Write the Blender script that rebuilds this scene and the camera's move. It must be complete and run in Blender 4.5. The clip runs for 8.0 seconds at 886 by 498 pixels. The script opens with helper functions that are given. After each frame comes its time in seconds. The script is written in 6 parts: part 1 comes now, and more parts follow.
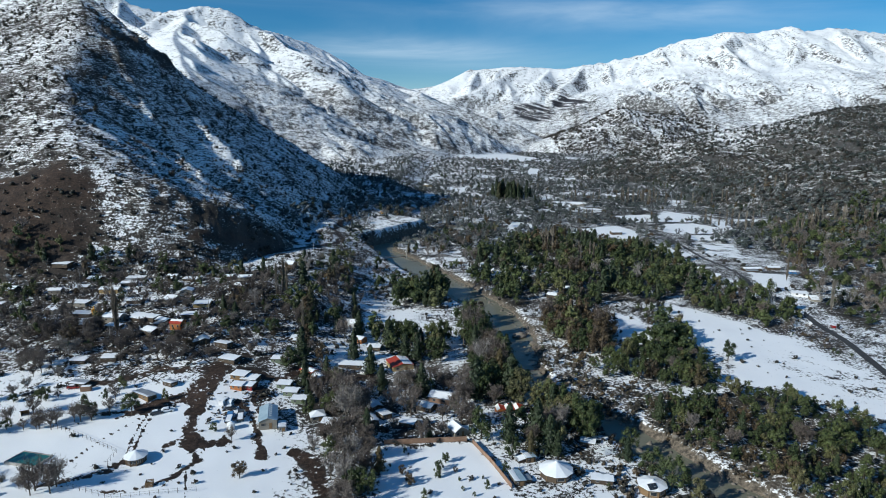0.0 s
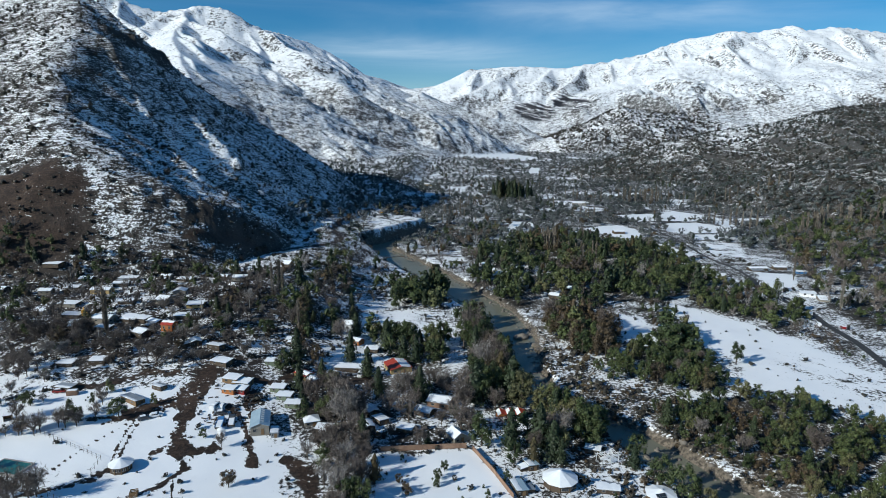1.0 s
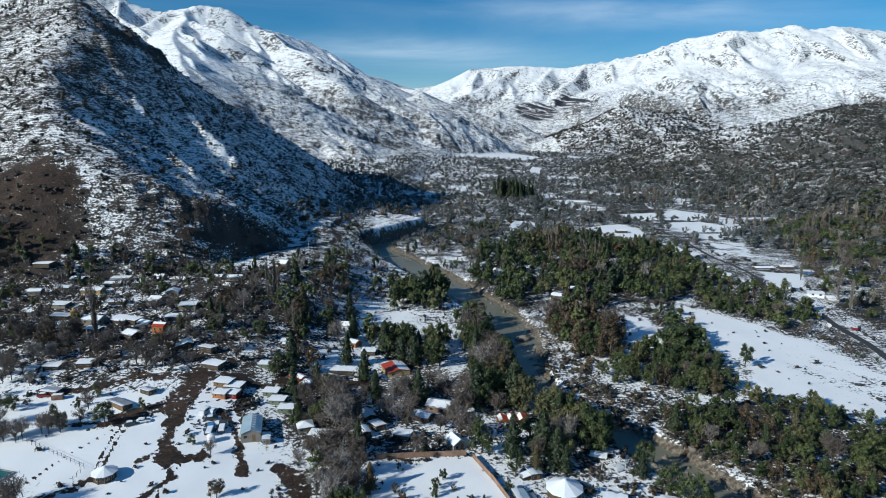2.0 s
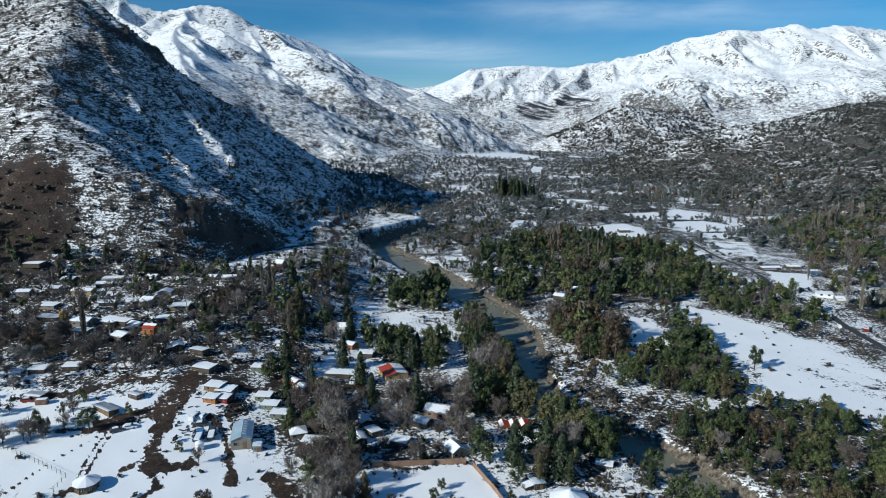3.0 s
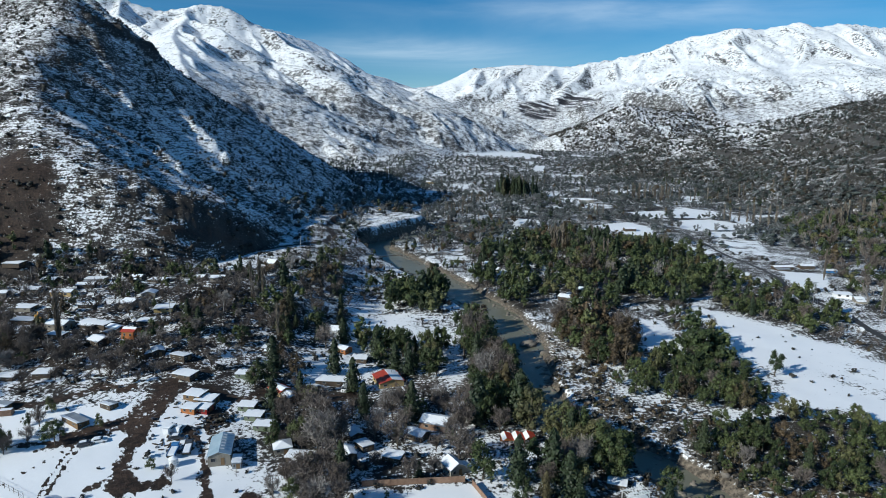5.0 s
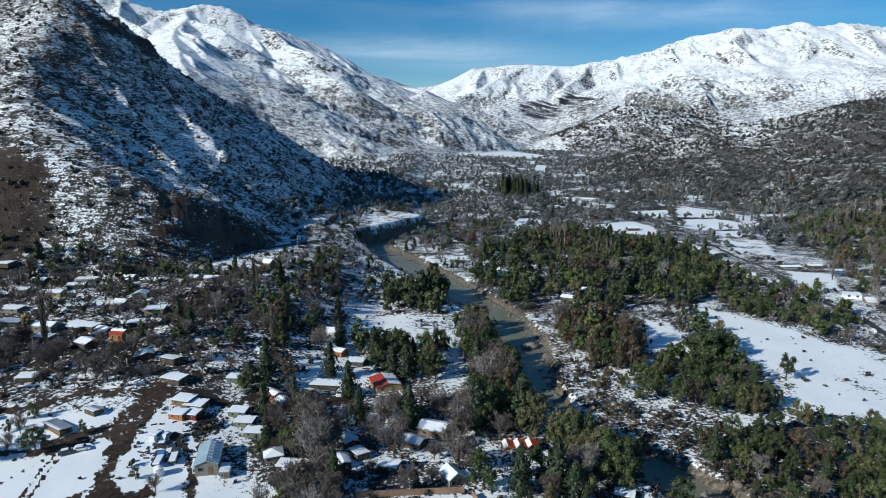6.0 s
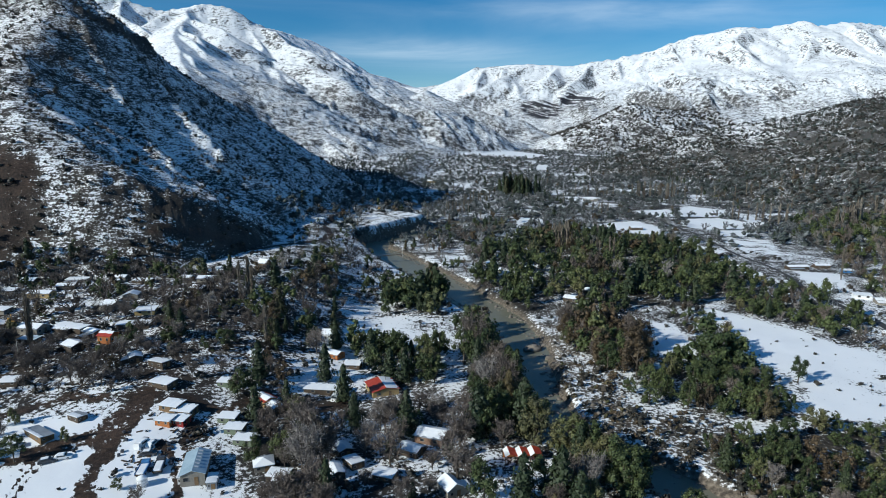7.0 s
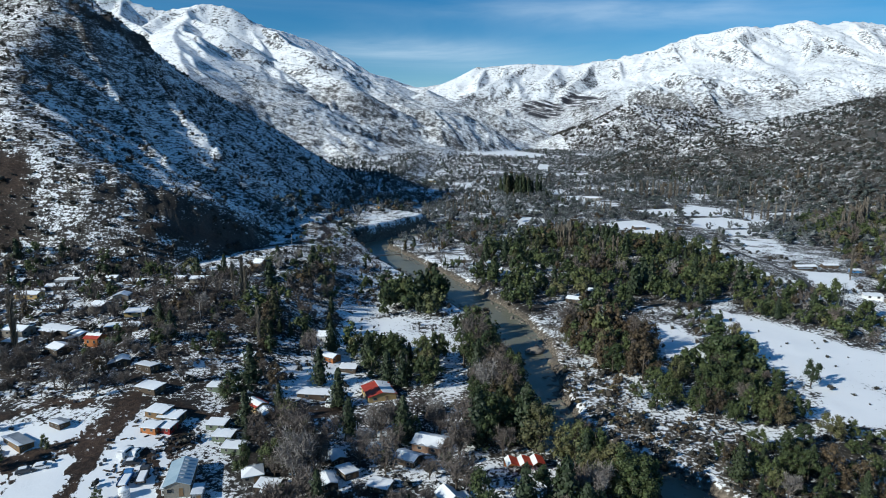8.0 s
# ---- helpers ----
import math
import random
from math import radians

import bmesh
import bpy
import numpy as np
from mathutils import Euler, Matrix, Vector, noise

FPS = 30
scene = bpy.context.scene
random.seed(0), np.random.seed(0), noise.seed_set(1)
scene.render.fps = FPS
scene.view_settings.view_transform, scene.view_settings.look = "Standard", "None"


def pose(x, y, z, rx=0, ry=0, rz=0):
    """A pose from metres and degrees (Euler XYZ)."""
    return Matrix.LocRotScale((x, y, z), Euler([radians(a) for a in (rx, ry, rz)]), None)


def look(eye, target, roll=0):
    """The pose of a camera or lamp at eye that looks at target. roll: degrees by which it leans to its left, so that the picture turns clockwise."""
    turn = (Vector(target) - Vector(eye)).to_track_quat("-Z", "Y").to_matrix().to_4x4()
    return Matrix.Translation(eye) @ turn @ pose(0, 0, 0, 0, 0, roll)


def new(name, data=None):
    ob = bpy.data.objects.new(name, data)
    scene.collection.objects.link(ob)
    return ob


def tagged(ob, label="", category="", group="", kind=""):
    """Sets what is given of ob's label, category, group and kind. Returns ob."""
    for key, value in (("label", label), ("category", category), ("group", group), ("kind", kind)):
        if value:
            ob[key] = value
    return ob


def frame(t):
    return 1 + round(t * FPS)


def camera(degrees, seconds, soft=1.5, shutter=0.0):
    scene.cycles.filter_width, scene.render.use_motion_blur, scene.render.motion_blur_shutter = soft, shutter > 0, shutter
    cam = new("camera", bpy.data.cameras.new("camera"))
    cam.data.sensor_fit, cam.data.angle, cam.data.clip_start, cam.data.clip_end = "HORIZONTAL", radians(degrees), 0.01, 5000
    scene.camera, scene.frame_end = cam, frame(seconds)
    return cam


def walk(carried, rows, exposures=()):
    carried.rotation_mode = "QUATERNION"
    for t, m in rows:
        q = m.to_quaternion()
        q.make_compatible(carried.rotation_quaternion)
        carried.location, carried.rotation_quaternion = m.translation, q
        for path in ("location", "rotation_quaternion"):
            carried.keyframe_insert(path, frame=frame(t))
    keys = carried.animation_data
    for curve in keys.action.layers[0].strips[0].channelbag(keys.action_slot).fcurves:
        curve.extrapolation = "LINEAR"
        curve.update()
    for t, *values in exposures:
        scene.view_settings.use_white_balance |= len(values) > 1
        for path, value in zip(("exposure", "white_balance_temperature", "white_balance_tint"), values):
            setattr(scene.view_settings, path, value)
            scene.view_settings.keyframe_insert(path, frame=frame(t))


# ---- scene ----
# ---- camera ----
cam = camera(72, 8.0, 0.5)
# seconds, x, y, z, yaw to the left, pitch, roll
PATH = [
    (0, 0.0, 0.0, 100.0, 0.0, -10.561, 0.202),
    (1, 0.69, 7.97, 98.07, 0.086, -10.559, 0.155),
    (2, 1.38, 15.9, 96.16, 0.177, -10.555, 0.107),
    (3, 2.08, 23.79, 94.28, 0.272, -10.548, 0.059),
    (4, 2.78, 31.65, 92.42, 0.372, -10.54, 0.011),
    (5, 3.48, 39.46, 90.59, 0.476, -10.529, -0.037),
    (6, 4.18, 47.24, 88.78, 0.585, -10.517, -0.085),
    (7, 4.88, 54.98, 87.0, 0.699, -10.502, -0.133),
    (8, 5.59, 62.69, 85.24, 0.817, -10.486, -0.181),
]
walk(cam, [(t, pose(x, y, z, 90 + pitch, 0, yaw) @ pose(0, 0, 0, 0, 0, roll)) for t, x, y, z, yaw, pitch, roll in PATH],
     exposures=[(0, -0.05, 6200, 5), (8, -0.01, 6200, 5)])

# ---- sun and sky ----
SUN_AZ, SUN_EL = math.atan2(-0.86, -0.51), radians(27)  # towards the sun: left of the valley and behind the camera
sun_way = Vector((math.sin(SUN_AZ) * math.cos(SUN_EL), math.cos(SUN_AZ) * math.cos(SUN_EL), math.sin(SUN_EL)))
sun_data = bpy.data.lights.new("sun", "SUN")
sun_data.energy, sun_data.angle, sun_data.color = 4.85, radians(0.53), (0.98, 0.95, 0.87)
sun = new("sun", sun_data)
sun.matrix_world = look(sun_way * 300, (0, 0, 0))

world = bpy.data.worlds.new("world")
scene.world = world
world.use_nodes = True
wn, wl = world.node_tree.nodes, world.node_tree.links
sky = wn.new("ShaderNodeTexSky")
sky.sky_type, sky.sun_disc, sky.sun_elevation, sky.sun_rotation = "NISHITA", False, SUN_EL, SUN_AZ
sky.altitude, sky.air_density, sky.dust_density, sky.ozone_density = 1200, 1.0, 0.1, 2.5
background = wn["Background"]
background.inputs["Strength"].default_value = 0.09
deep = wn.new("ShaderNodeHueSaturation")
deep.inputs["Saturation"].default_value = 1.5
wl.new(sky.outputs[0], deep.inputs["Color"])
# thin streaks of high cloud
coord = wn.new("ShaderNodeTexCoord")
stretch = wn.new("ShaderNodeMapping")
stretch.inputs["Scale"].default_value, stretch.inputs["Rotation"].default_value = (1.3, 1.3, 9.0), (0, radians(5), 0)
stretch.inputs["Location"].default_value = (0.35, 0.0, 0.4)
wl.new(coord.outputs["Generated"], stretch.inputs["Vector"])
wisp = wn.new("ShaderNodeTexNoise")
wisp.inputs["Scale"].default_value, wisp.inputs["Detail"].default_value, wisp.inputs["Roughness"].default_value = 1.3, 7, 0.55
wisp.inputs["Distortion"].default_value = 0.6
wl.new(stretch.outputs[0], wisp.inputs["Vector"])
apart = wn.new("ShaderNodeSeparateXYZ")
wl.new(coord.outputs["Generated"], apart.inputs[0])


def sky_math(op, a, b):
    n = wn.new("ShaderNodeMath")
    n.operation = op
    for i, v in enumerate((a, b)):
        if isinstance(v, (int, float)):
            n.inputs[i].default_value = v
        else:
            wl.new(v, n.inputs[i])
    return n.outputs[0]


def cloud_bank(x, z, wide, high, tilt):
    """A soft-edged bank of cirrus round one direction of the sky."""
    dx = sky_math("MULTIPLY", sky_math("SUBTRACT", apart.outputs["X"], x), 1 / wide)
    dz = sky_math("SUBTRACT", apart.outputs["Z"], z)
    dz = sky_math("MULTIPLY", sky_math("ADD", dz, sky_math("MULTIPLY", dx, tilt * wide)), 1 / high)
    r = sky_math("ADD", sky_math("MULTIPLY", dx, dx), sky_math("MULTIPLY", dz, dz))
    return sky_math("POWER", 2.718, sky_math("MULTIPLY", r, -1.0))


banks = sky_math("ADD", cloud_bank(-0.03, 0.128, 0.17, 0.02, 0.05), cloud_bank(0.27, 0.178, 0.2, 0.02, 0.03))
banks = sky_math("ADD", sky_math("MULTIPLY", banks, 1.1), 0.12)
thin = wn.new("ShaderNodeMapRange")
thin.interpolation_type = "SMOOTHSTEP"
for key, v in (("From Min", 0.3), ("From Max", 0.8), ("To Max", 0.62)):
    thin.inputs[key].default_value = v
wl.new(wisp.outputs["Fac"], thin.inputs["Value"])
veil = sky_math("MULTIPLY", thin.outputs[0], banks)
cloudy = wn.new("ShaderNodeMix")
cloudy.data_type = "RGBA"
cloudy.inputs[7].default_value = (11.0, 12.0, 13.0, 1)
wl.new(veil, cloudy.inputs[0])
wl.new(deep.outputs[0], cloudy.inputs[6])
wl.new(cloudy.outputs[2], background.inputs["Color"])

# ---- materials ----
def shader(name, rough=0.8, spec=0.3):
    m = bpy.data.materials.new(name)
    m.use_nodes = True
    b = m.node_tree.nodes["Principled BSDF"]
    b.inputs["Roughness"].default_value = rough
    b.inputs["Specular IOR Level"].default_value = spec
    return m, m.node_tree.nodes, m.node_tree.links, b


def value(nodes, links, op, a, b, clamp=False):
    n = nodes.new("ShaderNodeMath")
    n.operation, n.use_clamp = op, clamp
    for i, v in enumerate((a, b)):
        if isinstance(v, (int, float)):
            n.inputs[i].default_value = v
        else:
            links.new(v, n.inputs[i])
    return n.outputs[0]


def mixed(nodes, links, fac, a, b):
    n = nodes.new("ShaderNodeMix")
    n.data_type = "RGBA"
    for i, v in ((0, fac), (6, a), (7, b)):
        if isinstance(v, (int, float)):
            n.inputs[i].default_value = v
        elif isinstance(v, tuple):
            n.inputs[i].default_value = (*v, 1)
        else:
            links.new(v, n.inputs[i])
    return n.outputs[2]


def noise_of(nodes, links, coord, scale, detail=4.0, rough=0.6, stretch=None, warp=0.0):
    if stretch:
        mp = nodes.new("ShaderNodeMapping")
        mp.inputs["Scale"].default_value = stretch
        links.new(coord, mp.inputs["Vector"])
        coord = mp.outputs[0]
    n = nodes.new("ShaderNodeTexNoise")
    links.new(coord, n.inputs["Vector"])
    n.inputs["Scale"].default_value, n.inputs["Detail"].default_value = scale, detail
    n.inputs["Roughness"].default_value, n.inputs["Distortion"].default_value = rough, warp
    return n.outputs["Fac"]


def stepped(nodes, links, v, lo, hi):
    n = nodes.new("ShaderNodeMapRange")
    n.interpolation_type = "SMOOTHSTEP"
    links.new(v, n.inputs["Value"])
    for key, w in (("From Min", lo), ("From Max", hi)):
        if isinstance(w, (int, float)):
            n.inputs[key].default_value = w
        else:
            links.new(w, n.inputs[key])
    return n.outputs[0]


def attribute(nodes, name):
    n = nodes.new("ShaderNodeAttribute")
    n.attribute_name = name
    return n.outputs["Fac"]


def relief(nodes, links, b, height, strength, distance):
    n = nodes.new("ShaderNodeBump")
    n.inputs["Strength"].default_value, n.inputs["Distance"].default_value = strength, distance
    links.new(height, n.inputs["Height"])
    links.new(n.outputs[0], b.inputs["Normal"])


def ground_material():
    """Snow that lies in patches over brown soil, scrub, gravel and rock; how much of each lies where comes with the mesh."""
    m, n, l, b = shader("snowy_ground", 0.75, 0.25)
    pos = n.new("ShaderNodeNewGeometry").outputs["Position"]
    coarse = noise_of(n, l, pos, 0.06, 10, 0.68)
    fine = noise_of(n, l, pos, 0.75, 6, 0.72)
    bands = noise_of(n, l, pos, 0.8, 5, 0.65, (0.2, 0.2, 1.1))
    tilted = n.new("ShaderNodeMapping")
    tilted.inputs["Rotation"].default_value = (0.12, 0.3, 0)
    l.new(pos, tilted.inputs["Vector"])
    strata = noise_of(n, l, tilted.outputs[0], 0.022, 9, 0.66, (0.5, 0.5, 2.8), 0.9)
    crag, banded = attribute(n, "crag"), attribute(n, "bands")
    ridge = n.new("ShaderNodeTexNoise")
    ridge.noise_type = "RIDGED_MULTIFRACTAL"
    l.new(pos, ridge.inputs["Vector"])
    for key, v in (("Scale", 0.011), ("Detail", 8.0), ("Roughness", 0.55), ("Lacunarity", 2.1)):
        ridge.inputs[key].default_value = v

    def blend(fac, a, b):
        return value(n, l, "ADD", a, value(n, l, "MULTIPLY", fac, value(n, l, "SUBTRACT", b, a)))

    mid = noise_of(n, l, pos, 0.17, 5, 0.7)
    speckle = value(n, l, "ADD", value(n, l, "MULTIPLY", fine, 0.5), value(n, l, "MULTIPLY", coarse, 0.3))
    speckle = value(n, l, "ADD", speckle, value(n, l, "MULTIPLY", mid, 0.2))
    speckle = blend(value(n, l, "MULTIPLY", banded, 0.25), speckle, bands)
    alpine = value(n, l, "ADD", value(n, l, "MULTIPLY", coarse, 0.5), value(n, l, "MULTIPLY", strata, 0.1))
    alpine = value(n, l, "ADD", alpine, value(n, l, "MULTIPLY", mid, 0.41))
    alpine = value(n, l, "ADD", value(n, l, "MULTIPLY", alpine, 1.6), -0.303)
    mean = blend(crag, speckle, alpine)
    soft = value(n, l, "ADD", 0.024, value(n, l, "MULTIPLY", crag, 0.008))
    # the share of snow: at 0 none, at 1 all
    edge = value(n, l, "SUBTRACT", 0.70, value(n, l, "MULTIPLY", attribute(n, "snow"), 0.40))
    snow = stepped(n, l, mean, value(n, l, "SUBTRACT", edge, soft), value(n, l, "ADD", edge, soft))
    # tilted beds of bare rock that stand out of the snow
    sep = n.new("ShaderNodeSeparateXYZ")
    l.new(pos, sep.inputs[0])
    dip = value(n, l, "ADD", sep.outputs["Z"], value(n, l, "MULTIPLY", sep.outputs["X"], 0.3))
    lay = n.new("ShaderNodeCombineXYZ")
    l.new(value(n, l, "MULTIPLY", sep.outputs["X"], 0.008), lay.inputs["X"])
    l.new(value(n, l, "MULTIPLY", dip, 0.085), lay.inputs["Z"])
    ledge = stepped(n, l, noise_of(n, l, lay.outputs[0], 1.0, 3, 0.5), 0.47, 0.5)
    ledge = value(n, l, "MULTIPLY", ledge, stepped(n, l, value(n, l, "ADD", attribute(n, "beds"), value(n, l, "MULTIPLY", coarse, 0.5)), 0.6, 0.75))
    snow = value(n, l, "MULTIPLY", snow, value(n, l, "SUBTRACT", 1.0, ledge))
    blotch = stepped(n, l, value(n, l, "ADD", value(n, l, "MULTIPLY", fine, 0.55), value(n, l, "MULTIPLY", coarse, 0.45)), 0.38, 0.62)
    earth = mixed(n, l, blotch, (0.013, 0.009, 0.007), (0.08, 0.05, 0.034))
    scrub = mixed(n, l, blotch, (0.022, 0.02, 0.018), (0.08, 0.072, 0.06))
    rock = mixed(n, l, value(n, l, "ADD", value(n, l, "MULTIPLY", strata, 0.5), value(n, l, "MULTIPLY", fine, 0.5)), (0.026, 0.026, 0.027), (0.1, 0.096, 0.094))
    stones = mixed(n, l, stepped(n, l, fine, 0.36, 0.66), (0.055, 0.046, 0.037), (0.23, 0.19, 0.145))
    bare = mixed(n, l, attribute(n, "scrub"), earth, scrub)
    bare = mixed(n, l, attribute(n, "rock"), bare, rock)
    bare = mixed(n, l, attribute(n, "gravel"), bare, stones)
    bare = mixed(n, l, ledge, bare, mixed(n, l, strata, (0.028, 0.028, 0.034), (0.055, 0.052, 0.058)))
    white = mixed(n, l, coarse, (0.79, 0.808, 0.83), (0.885, 0.895, 0.905))
    l.new(mixed(n, l, snow, bare, white), b.inputs["Base Color"])
    height = value(n, l, "ADD", value(n, l, "MULTIPLY", snow, 0.25), value(n, l, "MULTIPLY", value(n, l, "MULTIPLY", fine, 0.7), value(n, l, "SUBTRACT", 1.1, snow)))
    height = value(n, l, "ADD", height, value(n, l, "MULTIPLY", crag, value(n, l, "ADD", value(n, l, "MULTIPLY", ridge.outputs["Fac"], 9.0), value(n, l, "MULTIPLY", coarse, 5.0))))
    relief(n, l, b, height, 0.8, 1.0)
    return m


def water_material():
    m, n, l, b = shader("river_water", 0.35, 0.28)
    pos = n.new("ShaderNodeNewGeometry").outputs["Position"]
    stream = mixed(n, l, noise_of(n, l, pos, 0.08, 4), (0.125, 0.125, 0.088), (0.21, 0.2, 0.148))
    riffle = stepped(n, l, noise_of(n, l, pos, 0.7, 6, 0.7), 0.6, 0.72)
    l.new(mixed(n, l, riffle, stream, (0.34, 0.34, 0.3)), b.inputs["Base Color"])
    relief(n, l, b, noise_of(n, l, pos, 0.9, 5, 0.65), 0.5, 0.15)
    return m


def plain(name, dark, light, scale=1.0, rough=0.8, spec=0.3, metal=0.0, per_object=0.0, bump=0.0):
    """A surface of two tones mixed by grain at two sizes; per_object: how far single things differ."""
    m, n, l, b = shader(name, rough, spec)
    pos = n.new("ShaderNodeNewGeometry").outputs["Position"]
    big, small = noise_of(n, l, pos, scale * 0.3, 3), noise_of(n, l, pos, scale * 3, 4, 0.7)
    fac = value(n, l, "ADD", value(n, l, "MULTIPLY", big, 0.55), value(n, l, "MULTIPLY", small, 0.45))
    fac = stepped(n, l, fac, 0.3, 0.7)
    if per_object:
        rnd = n.new("ShaderNodeObjectInfo").outputs["Random"]
        fac = value(n, l, "ADD", value(n, l, "MULTIPLY", fac, 1 - per_object), value(n, l, "MULTIPLY", rnd, per_object))
    l.new(mixed(n, l, fac, dark, light), b.inputs["Base Color"])
    b.inputs["Metallic"].default_value = metal
    if bump:
        relief(n, l, b, small, 0.5, bump)
    return m


def leaf_material(name, dark, light, warm, rough=0.6):
    """Foliage: every plant of its own tone, every clump a little lighter or darker."""
    m, n, l, b = shader(name, rough, 0.3)
    own = n.new("ShaderNodeObjectInfo").outputs["Random"]
    own = value(n, l, "FRACT", value(n, l, "ADD", own, attribute(n, "tint")), 0.0)
    isle = n.new("ShaderNodeNewGeometry").outputs["Random Per Island"]
    tone = mixed(n, l, own, dark, light)
    tone = mixed(n, l, stepped(n, l, own, 0.8, 1.0), tone, warm)
    dim = mixed(n, l, isle, (0.6, 0.6, 0.6), (1.35, 1.35, 1.3))
    mul = n.new("ShaderNodeMix")
    mul.data_type, mul.blend_type = "RGBA", "MULTIPLY"
    mul.inputs[0].default_value = 1.0
    l.new(tone, mul.inputs[6])
    l.new(dim, mul.inputs[7])
    l.new(mul.outputs[2], b.inputs["Base Color"])
    return m


GROUND, WATER = ground_material(), water_material()
LEAF = leaf_material("evergreen_leaf", (0.03, 0.046, 0.018), (0.093, 0.113, 0.042), (0.12, 0.113, 0.053))
NEEDLE = leaf_material("conifer_needle", (0.02, 0.033, 0.016), (0.042, 0.055, 0.024), (0.075, 0.055, 0.025))
RUST = leaf_material("rusty_leaf", (0.06, 0.046, 0.03), (0.115, 0.08, 0.045), (0.08, 0.085, 0.04))
TWIG = leaf_material("bare_twig", (0.105, 0.085, 0.075), (0.19, 0.16, 0.145), (0.27, 0.25, 0.24), 0.8)
POPLAR_TWIG = leaf_material("poplar_twig", (0.125, 0.105, 0.085), (0.21, 0.18, 0.15), (0.24, 0.22, 0.19), 0.8)
SCRUB_LEAF = leaf_material("scrub_leaf", (0.03, 0.029, 0.025), (0.058, 0.054, 0.045), (0.078, 0.063, 0.05))
# for far plants: snow dust plus distance haze, both put into the colour
FROST_HAZE_TWIG = leaf_material("snow_haze_twig", (0.09, 0.095, 0.1), (0.18, 0.187, 0.195), (0.3, 0.305, 0.32), 0.8)
DUST_HAZE_LEAF = leaf_material("snow_haze_leaf", (0.04, 0.05, 0.047), (0.092, 0.106, 0.104), (0.16, 0.172, 0.178))
BARK = plain("bark", (0.05, 0.04, 0.032), (0.14, 0.115, 0.09), 4)
SNOW = plain("roof_snow", (0.76, 0.79, 0.83), (0.88, 0.89, 0.9), 1.2, 0.6, 0.3, bump=0.05)
WOOD = plain("weathered_board", (0.036, 0.028, 0.022), (0.11, 0.08, 0.056), 2, per_object=0.5)
LOG = plain("varnished_log", (0.13, 0.08, 0.04), (0.25, 0.16, 0.085), 2, per_object=0.3)
PLASTER = plain("rendered_wall", (0.13, 0.115, 0.095), (0.36, 0.33, 0.28), 1, per_object=0.6)
YELLOW = plain("ochre_render", (0.36, 0.25, 0.1), (0.5, 0.36, 0.17), 1)
GREEN_WALL = plain("green_boards", (0.1, 0.13, 0.09), (0.19, 0.22, 0.15), 2)
SHEET = plain("roof_sheet", (0.2, 0.22, 0.24), (0.42, 0.45, 0.48), 1.5, 0.45, 0.5, 0.3, per_object=0.4)
BLUE_SHEET = plain("blue_grey_sheet", (0.3, 0.42, 0.5), (0.46, 0.57, 0.63), 1.5, 0.4, 0.5, 0.2)
RED_ROOF = plain("red_roof_sheet", (0.3, 0.035, 0.02), (0.44, 0.075, 0.045), 1.5, 0.5)
ORANGE = plain("orange_boards", (0.3, 0.1, 0.035), (0.45, 0.18, 0.06), 1.5)
RED_CLOTH = plain("red_canvas", (0.5, 0.045, 0.02), (0.68, 0.1, 0.045), 2)
WHITE_CLOTH = plain("white_canvas", (0.7, 0.7, 0.69), (0.82, 0.82, 0.8), 2)
GLASS = plain("window_glass", (0.02, 0.024, 0.03), (0.04, 0.05, 0.06), 1, 0.08, 0.6)
FRAME = plain("window_trim", (0.14, 0.11, 0.08), (0.4, 0.38, 0.35), 2)
ASPHALT = plain("asphalt", (0.03, 0.03, 0.032), (0.065, 0.064, 0.062), 2, 0.75)
ADOBE = plain("adobe_panel", (0.17, 0.1, 0.068), (0.32, 0.21, 0.145), 1.2)
CONCRETE = plain("concrete", (0.25, 0.24, 0.22), (0.42, 0.4, 0.37), 1.5)
STONE = plain("river_stone", (0.1, 0.088, 0.075), (0.3, 0.26, 0.215), 1.5, per_object=0.3, bump=0.1)
TYRE = plain("tyre_rubber", (0.012, 0.012, 0.012), (0.03, 0.03, 0.03), 5)
STEEL = plain("galvanised_steel", (0.3, 0.31, 0.32), (0.5, 0.51, 0.52), 2, 0.4, 0.5, 0.7)
POOL = plain("pool_water", (0.03, 0.13, 0.12), (0.05, 0.19, 0.17), 0.5, 0.06, 0.5)
WHITE_PAINT = plain("white_paint", (0.7, 0.7, 0.7), (0.82, 0.82, 0.82), 1, 0.3, 0.5)
DARK_PAINT = plain("dark_paint", (0.03, 0.035, 0.045), (0.07, 0.075, 0.085), 1, 0.3, 0.5)
RED_PAINT = plain("red_paint", (0.2, 0.015, 0.012), (0.3, 0.03, 0.025), 1, 0.3, 0.5)
BLUE_PAINT = plain("blue_paint", (0.03, 0.13, 0.32), (0.06, 0.2, 0.42), 1, 0.4, 0.5)
YELLOW_PAINT = plain("yellow_paint", (0.6, 0.3, 0.02), (0.75, 0.42, 0.05), 1, 0.4, 0.5)

# ---- the lie of the land ----
def smooth(v):
    v = np.clip(v, 0.0, 1.0)
    return v * v * (3 - 2 * v)


